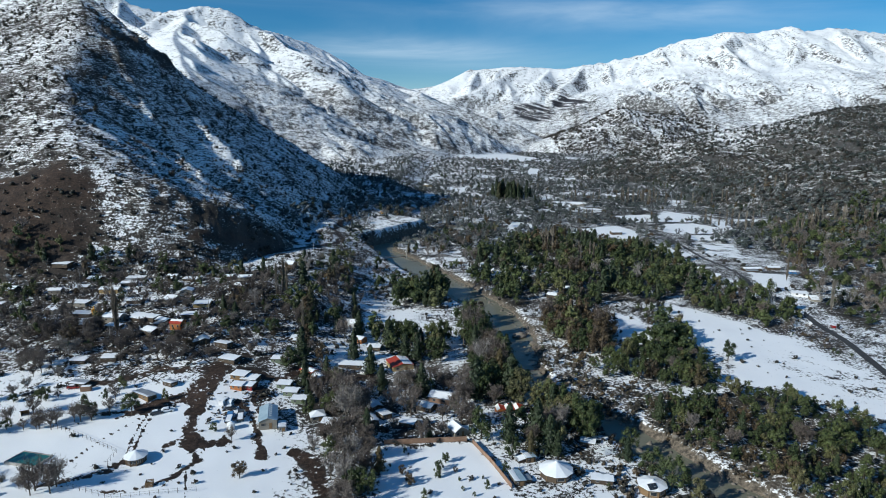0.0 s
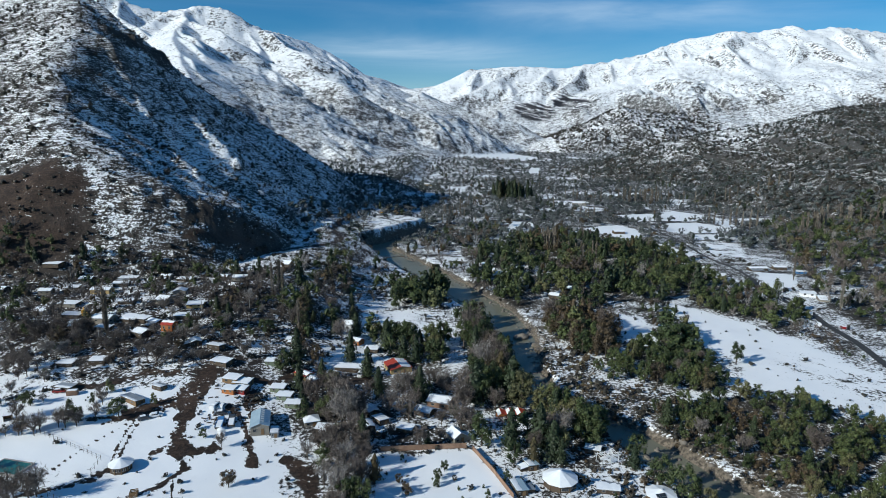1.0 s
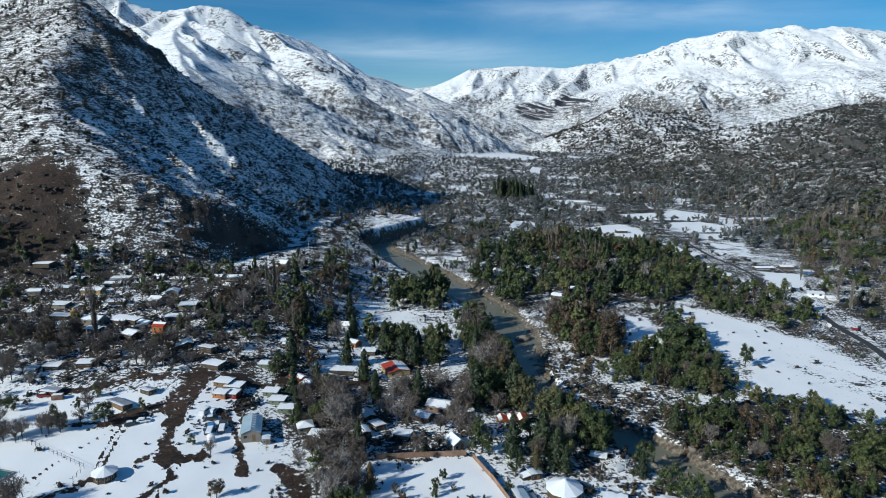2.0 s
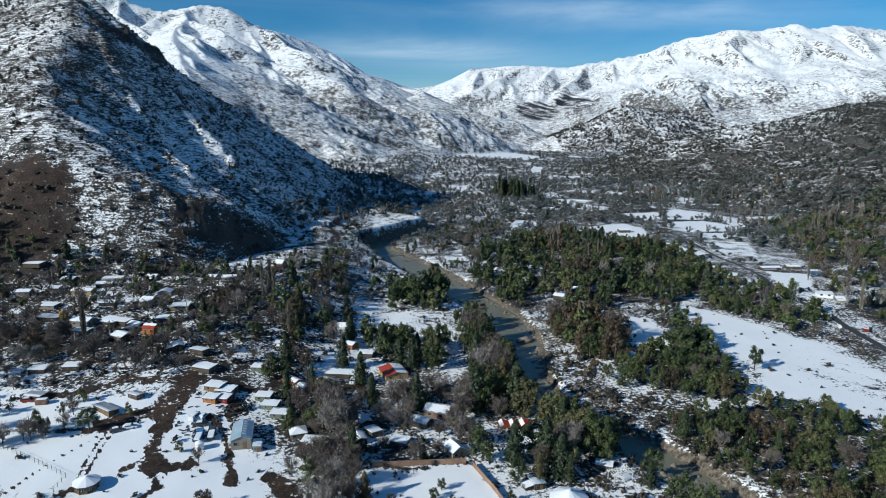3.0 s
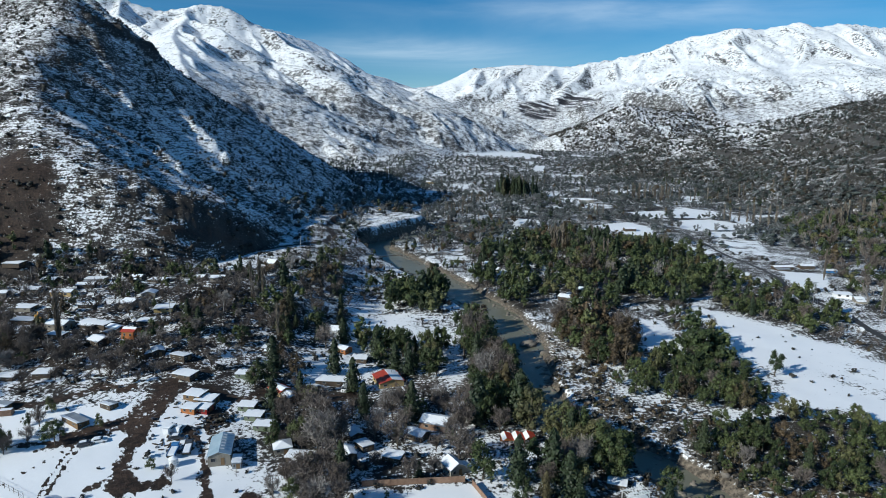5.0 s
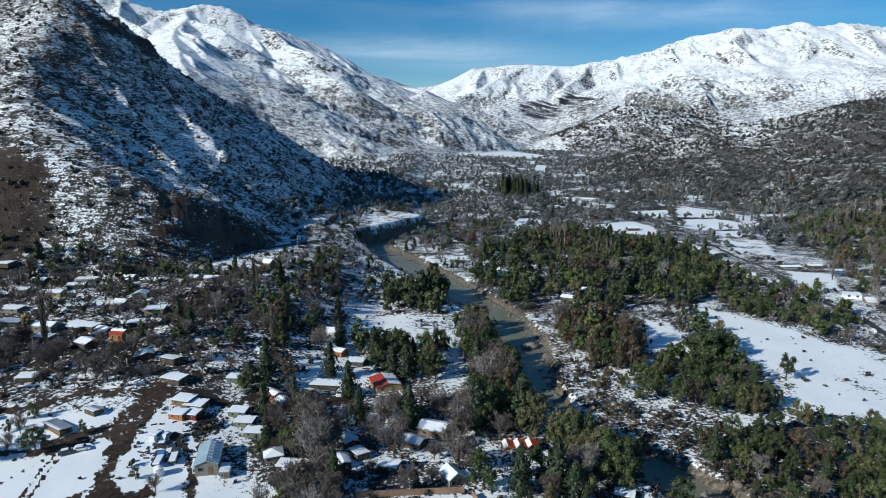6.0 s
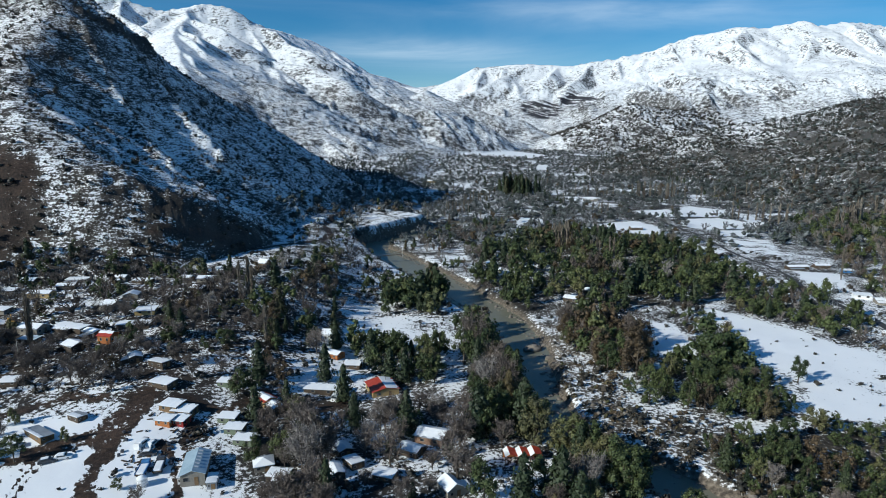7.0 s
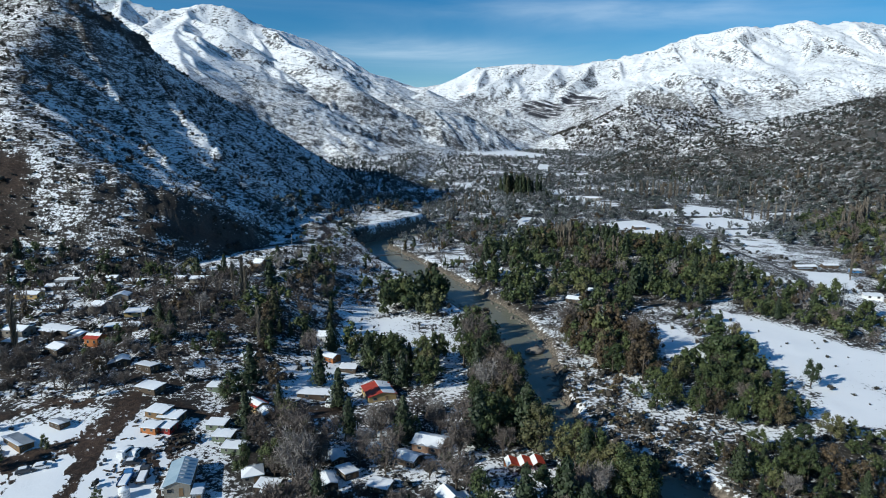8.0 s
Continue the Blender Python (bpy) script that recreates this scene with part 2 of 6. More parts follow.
def gradient_noise(x, y, seed=0):
    """Perlin noise on arrays, about -1 to 1."""
    xi, yi = np.floor(x).astype(np.int64), np.floor(y).astype(np.int64)
    xf, yf = x - xi, y - yi

    def corner(ax, ay):
        h = (xi + ax) * 374761393 + (yi + ay) * 668265263 + seed * 1442695041
        h = (h ^ (h >> 13)) * 1274126177
        angle = ((h ^ (h >> 16)) & 1023) * (2 * np.pi / 1024)
        return np.cos(angle) * (xf - ax) + np.sin(angle) * (yf - ay)

    u, v = xf**3 * (xf * (xf * 6 - 15) + 10), yf**3 * (yf * (yf * 6 - 15) + 10)
    low = corner(0, 0) * (1 - u) + corner(1, 0) * u
    high = corner(0, 1) * (1 - u) + corner(1, 1) * u
    return (low * (1 - v) + high * v) * 1.5


def layered(x, y, octaves=5, seed=0, gain=0.5, ridged=False):
    total, amp, norm = 0.0, 1.0, 0.0
    for k in range(octaves):
        n = gradient_noise(x * 2.03**k, y * 2.03**k, seed + k)
        total = total + amp * ((1 - 2 * np.abs(n)) if ridged else n)
        norm += amp
        amp *= gain
    return total / norm


def polyline_distance(x, y, points):
    """Distance to a line of points, and the share of the way along each stretch: (distance, values carried by the points)."""
    best = np.full(np.shape(x), 1e9)
    carried = np.zeros((len(points[0]) - 2, *np.shape(x)))
    for p, q in zip(points, points[1:]):
        dx, dy = q[0] - p[0], q[1] - p[1]
        s = np.clip(((x - p[0]) * dx + (y - p[1]) * dy) / (dx * dx + dy * dy), 0, 1)
        d = np.hypot(x - p[0] - s * dx, y - p[1] - s * dy)
        near = d < best
        best = np.where(near, d, best)
        for k in range(len(carried)):
            carried[k] = np.where(near, p[k + 2] + s * (q[k + 2] - p[k + 2]), carried[k])
    return best, carried


def inside(x, y, corners, soft=3.0):
    """1 inside a plan polygon, 0 outside, with a soft edge."""
    odd = np.zeros(np.shape(x), bool)
    ring = list(corners) + [corners[0]]
    for (ax, ay), (bx, by) in zip(ring, ring[1:]):
        if ay != by:
            odd ^= ((ay > y) != (by > y)) & (x < (bx - ax) * (y - ay) / (by - ay) + ax)
    d, _ = polyline_distance(x, y, ring)
    return smooth(0.5 + np.where(odd, d, -d) / (2 * soft))


# the river's line: x, y, half width
RIVER = [(150, 95, 7), (106, 130, 4.5), (84, 160, 4.5), (75, 176, 4.5), (63, 199, 4.5), (57, 208, 4), (48, 217, 4), (39, 226, 4), (37.5, 241, 4), (37, 262, 4.2), (36, 282, 6.5),
         (36, 309, 8), (29, 348, 9), (6, 408, 10), (-15, 454, 10), (-39, 500, 12), (-59, 540, 11), (-56, 560, 10), (-40, 589, 9), (-19, 627, 9), (2, 669, 9), (30, 694, 7), (60, 712, 5)]
WATER_Z = -2.8

# crests of the mountains: x, y, height; then the fall of their flanks and the depth of their gullies
CRESTS = [
    ([(-2600, 3200, 960), (-1825, 3500, 831), (-1526, 3500, 745), (-1338, 3500, 783), (-1186, 3500, 761), (-1067, 3520, 688), (-870, 4000, 672),
      (-713, 4000, 587), (-519, 4020, 485), (-343, 4450, 455), (-162, 4500, 409)], 0.54, 0.17),
    ([(-1400, 3480, 760), (-1000, 2400, 430), (-640, 1600, 170), (-420, 1250, 40)], 0.47, 0.18),
    ([(-1067, 3500, 688), (-760, 2700, 380), (-480, 2000, 150), (-260, 1650, 30)], 0.47, 0.18),
    ([(-519, 4000, 485), (-330, 3300, 290), (-150, 2700, 60)], 0.5, 0.16),
    ([(-300, 4300, 420), (-108, 3050, 298), (177, 3000, 194), (314, 3000, 167), (509, 2980, 34)], 0.5, 0.2),
    ([(-400, 4700, 420), (21, 4650, 469), (187, 4650, 570), (477, 4650, 599), (893, 4650, 584), (1181, 4650, 625), (1427, 4650, 682), (1750, 4650, 786),
      (2007, 4500, 818), (2167, 4500, 811), (2401, 4500, 857), (2524, 4500, 820), (2719, 4500, 851), (3114, 4500, 814), (3900, 4300, 900)], 0.5, 0.3),
    ([(477, 4650, 590), (420, 4000, 330), (480, 3500, 90)], 0.5, 0.25),
    ([(1427, 4650, 675), (1150, 3950, 380), (900, 3450, 120)], 0.5, 0.25),
    ([(2167, 4500, 800), (1700, 3700, 420), (1400, 3300, 200)], 0.5, 0.25),
    ([(2719, 4500, 840), (2300, 3600, 430), (1900, 2900, 200)], 0.5, 0.25),
    ([(455, 2880, 15), (673, 2900, 141), (825, 2900, 231), (1118, 2950, 190), (1356, 3000, 200), (1900, 3200, 330)], 0.45, 0.15),
    ([(400, 1480, 15), (528, 1500, 81), (649, 1500, 109), (837, 1500, 136), (929, 1500, 163), (1060, 1500, 177), (1700, 1700, 330)], 0.33, 0.12),
    ([(420, 890, 0), (456, 900, 11), (552, 900, 45), (645, 900, 82), (1000, 930, 190)], 0.32, 0.1),
]


def spurs_of(crest, lean, lo, hi, seed):
    """Side ridges that run down from a crest towards the valley, at uneven steps and of uneven lengths."""
    rng = np.random.default_rng(seed)
    made, p = [], np.array(crest, float)
    along = np.concatenate([[0], np.cumsum(np.hypot(*np.diff(p[:, :2], axis=0).T))])
    at = 90.0
    while at < along[-1]:
        x, y, z = (np.interp(at, along, p[:, k]) for k in range(3))
        long, way = rng.uniform(lo, hi), lean + rng.normal() * 0.28
        bend = way + rng.normal() * 0.25
        xm, ym, zm = x + way * long * 0.5, y - long * 0.5, z - rng.uniform(0.3, 0.4) * long * 0.5
        made.append([(x, y, z - 4), (xm, ym, zm), (xm + bend * long * 0.5, ym - long * 0.5, zm - rng.uniform(0.42, 0.56) * long * 0.5)])
        at += rng.uniform(110, 300)
    return made


SPURS = {0: spurs_of(CRESTS[0][0], 0.35, 380, 1000, 3), 5: spurs_of(CRESTS[5][0], -0.1, 350, 1100, 8), 1: spurs_of(CRESTS[1][0], 0.7, 150, 380, 5), 2: spurs_of(CRESTS[2][0], 0.7, 150, 380, 6)}


CRAGS = [  # rock steps in the hillside: their line in plan, height and width
    ([(-196, 398), (-168, 408), (-142, 420), (-122, 446), (-113, 462)], 4.5, 13),
    ([(-352, 680), (-335, 708), (-322, 738)], 4, 7),
    ([(-330, 640), (-250, 560), (-200, 500)], 4, 7),
    ([(-420, 760), (-330, 700), (-260, 640), (-190, 590)], 5, 9),
]


def left_hill(x, y):
    """The steep hill over the village: one face to the river, one to the camera, meeting in a spur."""
    toe = np.interp(y, (300, 364, 455, 526, 663, 854, 900, 1300), (-112, -118, -103, -96, -89, -76, -78, -260))
    ribs = layered(x / 260 + 3, y / 62 + x / 190, 4, 21, 0.5, True)
    d = toe - x
    a = d * np.interp(y, (380, 480, 560, 640, 760, 860), (0.55, 0.55, 0.55, 0.66, 0.66, 0.6))
    a = a + 0.1 * d * smooth((d - 150) / 120) * smooth((y - 430) / 60) * smooth((820 - y) / 80)
    shoulder = np.exp(-(((y - 435) / 65) ** 2))  # steep dark foot, gentler above
    a = a * (1 - shoulder) + shoulder * (0.98 * np.minimum(d, 42) + 0.47 * np.maximum(d - 42, 0))
    a = a + smooth(a / 60) * 9 * ribs + 3 * layered(x / 22, y / 22, 4, 5) * smooth(a / 20)
    # the face to the camera: steep and brown below its edge, gentler above
    upper = 90 + 0.7 * (0.35 * (x + 231) + 0.94 * (y - 413))
    lower = 88 - 0.25 * (x + 236) + 0.97 * (y - 411)
    b = np.minimum(upper, lower) - 6 * np.log(1 + np.exp(-np.abs(upper - lower) / 6))
    b = b + 5 * layered(x / 90, y / 140, 4, 9) + 2 * layered(x / 20, y / 20, 4, 6)
    c = (toe - x) * 0.60 - (y - 905) * 0.45 + 5 * ribs
    top = 520 + 0 * x
    for points, tall, wide in CRAGS:
        d, _ = polyline_distance(x, y, [(*p, 0) for p in points])
        bump = tall * np.exp(-((d / wide) ** 2)) * (0.9 + 0.9 * layered(x / 13, y / 13, 4, 12, 0.6, True))
        a, b = a + bump, b + bump
    k = 7.0
    low = np.minimum(np.minimum(a, b), np.minimum(c, top))
    return low - k * np.log(sum(np.exp((low - v) / k) for v in (a, b, c, top)))


TERRACE = [(-98, 545), (-68, 563), (-49, 587), (-32, 610), (-16, 626), (-5, 622), (-6, 645), (-17, 662), (-61, 700), (-100, 690)]  # snowy bench over the river


def land(x, y):
    """Height of the ground, and the shares of what covers it."""
    x, y = np.asarray(x, float), np.asarray(y, float)
    flat = 17 * smooth((y - 150) / 190) * smooth((-x - 25) / 80) + 28 * smooth((y - 950) / 1700)
    flat = flat + 0.5 * layered(x / 30, y / 30, 3, 2)
    step = inside(x + 9 * layered(x / 16, y / 16, 3, 33), y + 9 * layered(x / 16, y / 16, 3, 34), TERRACE, 8)
    flat = flat * (1 - step) + (11 + 0.8 * layered(x / 20, y / 20, 3, 35)) * step
    river_d, (half,) = polyline_distance(x, y, RIVER)
    wob = 2.0 * layered(x / 14, y / 14, 3, 31)
    bed = 1 - smooth((river_d + wob - half) / 6.0)
    bed = bed * smooth((1050 - y) / 60)
    flat = flat - (flat + 4.4) * bed
    shape, x, y = x.shape, x.ravel(), y.ravel()
    high = np.full(x.size, -50.0)
    away = np.flatnonzero((y > 350) & (np.abs(x) + y > 900))
    cut, bumps = np.zeros(x.size), np.zeros(x.size)
    cut[away] = layered(x[away] / 420, y[away] / 420, 5, 41, 0.55, True)
    bumps[away] = layered(x[away] / 150, y[away] / 150, 4, 77, 0.6, True) * smooth(y[away] / 2800)
    wx, wy = np.zeros(x.size), np.zeros(x.size)
    sway = 10 + 45 * smooth((y[away] - 1300) / 1700)
    wx[away], wy[away] = x[away] + sway * layered(x[away] / 420, y[away] / 420, 3, 55), y[away] + sway * layered(x[away] / 420, y[away] / 420, 3, 56)
    for at, (points, fall, gully) in enumerate(CRESTS):
        p = np.array(points)
        reach = 1.5 * p[:, 2].max() / fall + 100
        k = away[(x[away] > p[:, 0].min() - reach) & (x[away] < p[:, 0].max() + reach) & (y[away] > p[:, 1].min() - reach) & (y[away] < p[:, 1].max() + reach)]
        if not len(k):
            continue
        base, d = np.full(len(k), -1e9), np.full(len(k), 1e9)
        for a, b in zip(points, points[1:]):
            ds, (zs,) = polyline_distance(wx[k], wy[k], (a, b))
            base, d = np.maximum(base, zs - fall * ds * (1 - 0.22 * smooth(ds / 1500))), np.minimum(d, ds)
        for side_ridge in SPURS.get(at, ()):
            q = np.array(side_ridge)
            m = np.flatnonzero((wx[k] > q[:, 0].min() - 420) & (wx[k] < q[:, 0].max() + 420) & (wy[k] > q[:, 1].min() - 420) & (wy[k] < q[:, 1].max() + 200))
            ds, (zs,) = polyline_distance(wx[k][m], wy[k][m], side_ridge)
            base[m], d[m] = np.maximum(base[m], zs - 0.66 * ds), np.minimum(d[m], ds)
        lift = smooth(base / 90 + 0.15)
        ux, uy = (p[-1] - p[0])[:2] / np.hypot(*(p[-1] - p[0])[:2])
        s, t = wx[k] * ux + wy[k] * uy, wy[k] * ux - wx[k] * uy
        # spurs and gullies that run down from the crest
        side = layered(s / 560 + 0.25 * cut[k], t / 1500 + fall * 7, 5, 43, 0.44, True)
        rill = layered(s / 120 + 0.5 * bumps[k], t / 420, 4, 47, 0.55, True)
        fine = layered(s / 46 + 0.3 * rill, t / 190, 3, 48, 0.5, True)
        h = base + lift * (gully * (1.1 * side + 0.15 * cut[k] - 0.5) * np.minimum(d, 380) + np.minimum(1, d / 200 + 0.12) * (5 * bumps[k] + 17 * rill + 6 * fine - 8) + 11 * np.exp(-d / 70) * smooth((base - 480) / 150) * layered(s / 75, t / 200, 3, 49, 0.5, True))
        high[k] = np.maximum(high[k], h)
    x, y, high = x.reshape(shape), y.reshape(shape), high.reshape(shape)
    hill = left_hill(x, y)
    tops = np.maximum(high, hill)
    z = np.maximum(flat, tops)
    on_hill = smooth((tops - flat) / 6 + 0.5)
    return z, on_hill, (hill > high) & (hill > flat - 2), bed, river_d - half


FIELDS = [  # snowy meadows, in plan
    [(-130, 90), (-50, 120), (-47, 178.1), (-59.4, 194.5), (-75.6, 224.2), (-135.3, 218.6), (-197.9, 178.4)],
    [(-20, 181), (11, 186), (20, 155), (30, 110), (-26, 110), (-17, 155)],
    [(-44, 343), (2, 339), (8, 298), (-12, 291), (-43.3, 314.1)],
    [(136, 358), (147, 343), (175, 293), (183, 237), (175, 190), (156, 199), (140, 231), (119, 239), (132, 262), (127, 293)],
    [(95, 339), (109, 331), (104, 284), (90, 284)],
    [(134, 635), (165, 668), (195, 680), (206, 640), (208, 612), (176, 592), (168, 620)],
    [(211, 766), (266, 784), (249, 720), (223, 715)],
    [(280, 784), (304, 808), (326, 779), (322, 741), (291, 716), (255, 720)],
    [(317, 721), (331, 716), (318, 655), (302, 647)],
    [(250, 616), (283, 617), (264, 588), (242, 588)],
    [(191, 446), (206, 442), (201, 432), (188, 435)],
    [(76, 713), (103, 700), (95, 665), (72, 656)],
    [(169, 945), (221, 930), (202, 885), (158, 880)],
    [(238, 1700), (262, 1670), (226, 1470), (204, 1480)],
    [(240, 580), (274, 565), (247, 493), (227, 517)],
    [(183, 560), (203, 561), (212, 508), (194, 500)],
    [(229, 446), (251, 435), (228, 390), (216, 401)],
    [(-48.9, 276.5), (-36.8, 281.2), (-30, 251.9), (-44.4, 250.4)],
    [(239, 674), (258, 697), (291, 706), (308, 667), (293, 635), (251, 627), (236, 638)],
    [(-18, 490), (14, 533), (18, 467), (-6, 465)],
    [(29, 480), (41, 470), (41, 428), (32, 424)],
    [(-8, 2207), (54, 2311), (250, 2491), (331, 2141), (252, 1974), (122, 2150)],
    [(-66, 570), (-49, 592), (-32, 614), (-16, 629), (-8, 627), (-9, 644), (-19, 659), (-61, 692), (-72, 640)],
]
PATCHY = 14  # the first of the half-bare meadows
ROAD = [(180, 200), (190, 245), (201, 292), (203, 317), (208, 341), (207, 362), (207, 388), (211, 407), (216, 423), (219, 447), (219, 472), (217, 497), (220, 534), (225, 598), (223, 633), (224, 713), (200, 800)]


TRACKS = [  # trodden and driven mud: points, half width
    ([(-91, 236), (-91, 223), (-91, 212)], 4.2),
    ([(-91, 214), (-88, 204)], 3.2),
    ([(-88, 204), (-86, 193), (-82, 183)], 2.4),
    ([(-92, 227), (-93.6, 219.4), (-96, 212), (-101, 208), (-108, 204.7)], 3.4),
    ([(-104, 206), (-112, 202), (-122, 201)], 1.2),
    ([(-97, 209), (-105, 202), (-113, 198)], 1.0),
    ([(-90, 216), (-96, 208), (-103, 203), (-112, 201)], 0.6),
    ([(-83, 185), (-76, 183), (-72, 185)], 2.6),
    ([(-89, 182), (-86, 187), (-82, 183), (-76, 174)], 1.4),
    ([(-114, 234), (-105, 233), (-95, 234), (-86, 233), (-78, 236)], 1.7),
    ([(-143, 221), (-133, 222), (-128, 223), (-123, 226), (-117, 230), (-113, 234)], 1.9),
    ([(-102, 203), (-101, 191), (-99, 182), (-97, 175)], 0.5),
    ([(-104, 202), (-103, 191), (-101, 182), (-99, 175)], 0.4),
    ([(-97, 176), (-101, 168), (-108, 164), (-118, 160)], 1.2),
    ([(-76, 174), (-80, 164), (-90, 158), (-102, 158)], 0.8),
    ([(-75, 210), (-69, 204), (-64, 195), (-60, 186), (-57, 176)], 1.6),
    ([(-72, 222), (-70, 213), (-66, 206)], 1.6),
    ([(-55.8, 245.3), (-64.3, 230.8), (-78, 234)], 2.0),
    ([(-47, 179.1), (-40, 172.2), (-33.1, 156.4)], 2.6),
    ([(-31, 243), (-38, 239), (-44, 236)], 3.2),
    ([(-96, 222), (-104, 200), (-112, 184), (-118, 160)], 0.3),
    ([(-60, 158), (-80, 150), (-96, 152)], 0.3),
    ([(-75, 186), (-78, 170), (-70, 150)], 0.3),
    ([(-101, 551), (-86, 510), (-86, 480), (-97, 455), (-123, 426), (-160, 385)], 2.0),
    ([(-101, 551), (-100, 640), (-80, 720)], 2.0),
]
GROVES = {  # woods, in plan: corners, spacing, kinds (evergreen, conifer, bare, poplar, rust), heights
    "village_bare": ([(-210.6, 279.9), (-132.6, 286.3), (-83.9, 252.7), (-73.5, 233.6), (-105.1, 234.5), (-165.9, 224.9)], 6.0, (0.06, 0.0, 0.92, 0.0, 0.02), (5, 9)),
    "village_back": ([(-263, 352), (-166, 361), (-91, 362), (-71.4, 263), (-196.8, 261.9)], 7.6, (0.26, 0.04, 0.64, 0.0, 0.06), (4.5, 9)),
    "village_under": ([(-263, 352), (-166, 361), (-91, 362), (-71, 250), (-110, 238), (-196.8, 245)], 6.2, (0.15, 0.0, 0.78, 0.0, 0.07), (2, 5)),
    "hill_foot": ([(-268, 360), (-183, 361), (-110, 372), (-95, 354), (-255.9, 342)], 7.0, (0.45, 0.1, 0.35, 0.0, 0.1), (5, 9)),
    "dark_mid": ([(-98, 397), (-66, 432), (-39.4, 288.7), (-59.1, 274.7), (-76.3, 299.8)], 9.5, (0.36, 0.22, 0.38, 0.0, 0.04), (7, 12)),
    "garden_trees": ([(-84, 449), (-34, 446), (-29, 366), (-52, 340), (-70, 359)], 8.5, (0.4, 0.1, 0.45, 0.0, 0.05), (4, 8.5)),
    "bench_scrub": ([(-108, 560), (-60, 560), (-42, 500), (-60, 450), (-104, 455)], 8.0, (0.5, 0.0, 0.5, 0.0, 0.0), (2, 4.5)),
    "rust_row": ([(-80.3, 312.4), (-67.7, 313.7), (-51, 251.1), (-58.5, 243.1)], 6.5, (0.2, 0.5, 0.1, 0.0, 0.2), (7, 12)),
    "green_mid": ([(-35.8, 302.8), (-13, 315), (2, 291), (-1, 254), (-14, 259), (-33.8, 273.8)], 6.0, (0.85, 0.1, 0.05, 0.0, 0.0), (8, 14)),
    "dark_block": ([(-31, 390), (0, 398), (2, 345), (-28, 345)], 6.5, (0.7, 0.3, 0.0, 0.0, 0.0), (10, 16)),
    "bank_left": ([(9, 330), (20, 330), (31, 261), (33, 209), (18, 209), (11, 235)], 5.6, (0.5, 0.35, 0.1, 0.0, 0.05), (9, 15.5)),
    "bare_near": ([(-44.8, 195.4), (-27.9, 198.1), (-19, 156), (-27, 146.1), (-40.1, 168.4)], 4.8, (0.08, 0.0, 0.92, 0.0, 0.0), (6, 9.5)),
    "village_mid": ([(-67.9, 246.6), (-23, 247), (11, 235), (11, 184), (-19, 184), (-42.9, 191.8)], 5.6, (0.2, 0.1, 0.65, 0.0, 0.05), (6, 11)),
    "yard": ([(20, 205), (53, 201), (50, 176), (38, 177), (21, 184)], 6.5, (0.5, 0.25, 0.25, 0.0, 0.0), (8, 14)),
    "rust_right": ([(50, 306), (66, 331), (90, 321), (78, 262), (64, 268)], 5.4, (0.34, 0.0, 0.14, 0.0, 0.52), (10, 15)),
    "forest": ([(16, 411), (34, 540), (122, 604), (197, 543), (183, 413), (135, 360), (101, 362), (75, 335), (46, 348)], 7.2, (0.66, 0.2, 0.08, 0.0, 0.06), (7, 14)),
    "forest_west": ([(-38, 510), (28, 658), (74, 680), (34, 540), (16, 411), (-15, 466)], 9.0, (0.45, 0.1, 0.4, 0.0, 0.05), (5, 10)),
    "green_right": ([(70, 262), (80, 270), (106, 293), (120, 262), (114, 232), (88, 232), (74, 248)], 5.0, (0.9, 0.0, 0.05, 0.0, 0.05), (6, 10.5)),
    "green_corner": ([(110, 301), (125, 302), (116, 262), (100, 263)], 6.0, (1.0, 0.0, 0.0, 0.0, 0.0), (9, 14)),
    "bottom_right": ([(74, 214), (117, 228), (139, 222), (150, 193), (140, 110), (115, 140), (94, 165), (80, 190)], 5.2, (0.86, 0.04, 0.05, 0.0, 0.05), (5, 9.5)),
    "hedge_mid": ([(110, 348), (131, 352), (127, 300), (112, 294)], 5.0, (0.35, 0.0, 0.3, 0.0, 0.35), (3, 7)),
    "road_scrub": ([(160, 348), (204, 335), (199, 275), (187, 262), (180, 296)], 4.4, (0.3, 0.0, 0.42, 0.0, 0.28), (1.4, 3.4)),
    "bank_near": ([(58, 187), (66, 178), (74, 164), (84, 146), (76, 146), (66, 162), (60, 172)], 8.5, (0.8, 0.1, 0.0, 0.0, 0.1), (6, 11)),
    "right_mid": ([(164, 413), (223, 414), (203, 333), (177, 300), (150, 350)], 6.4, (0.72, 0.05, 0.15, 0.0, 0.08), (5, 10)),
    "right_far": ([(351, 687), (580, 794), (300, 380), (226, 300), (222, 350), (263, 450)], 8.5, (0.55, 0.05, 0.35, 0.0, 0.05), (6, 12)),
}


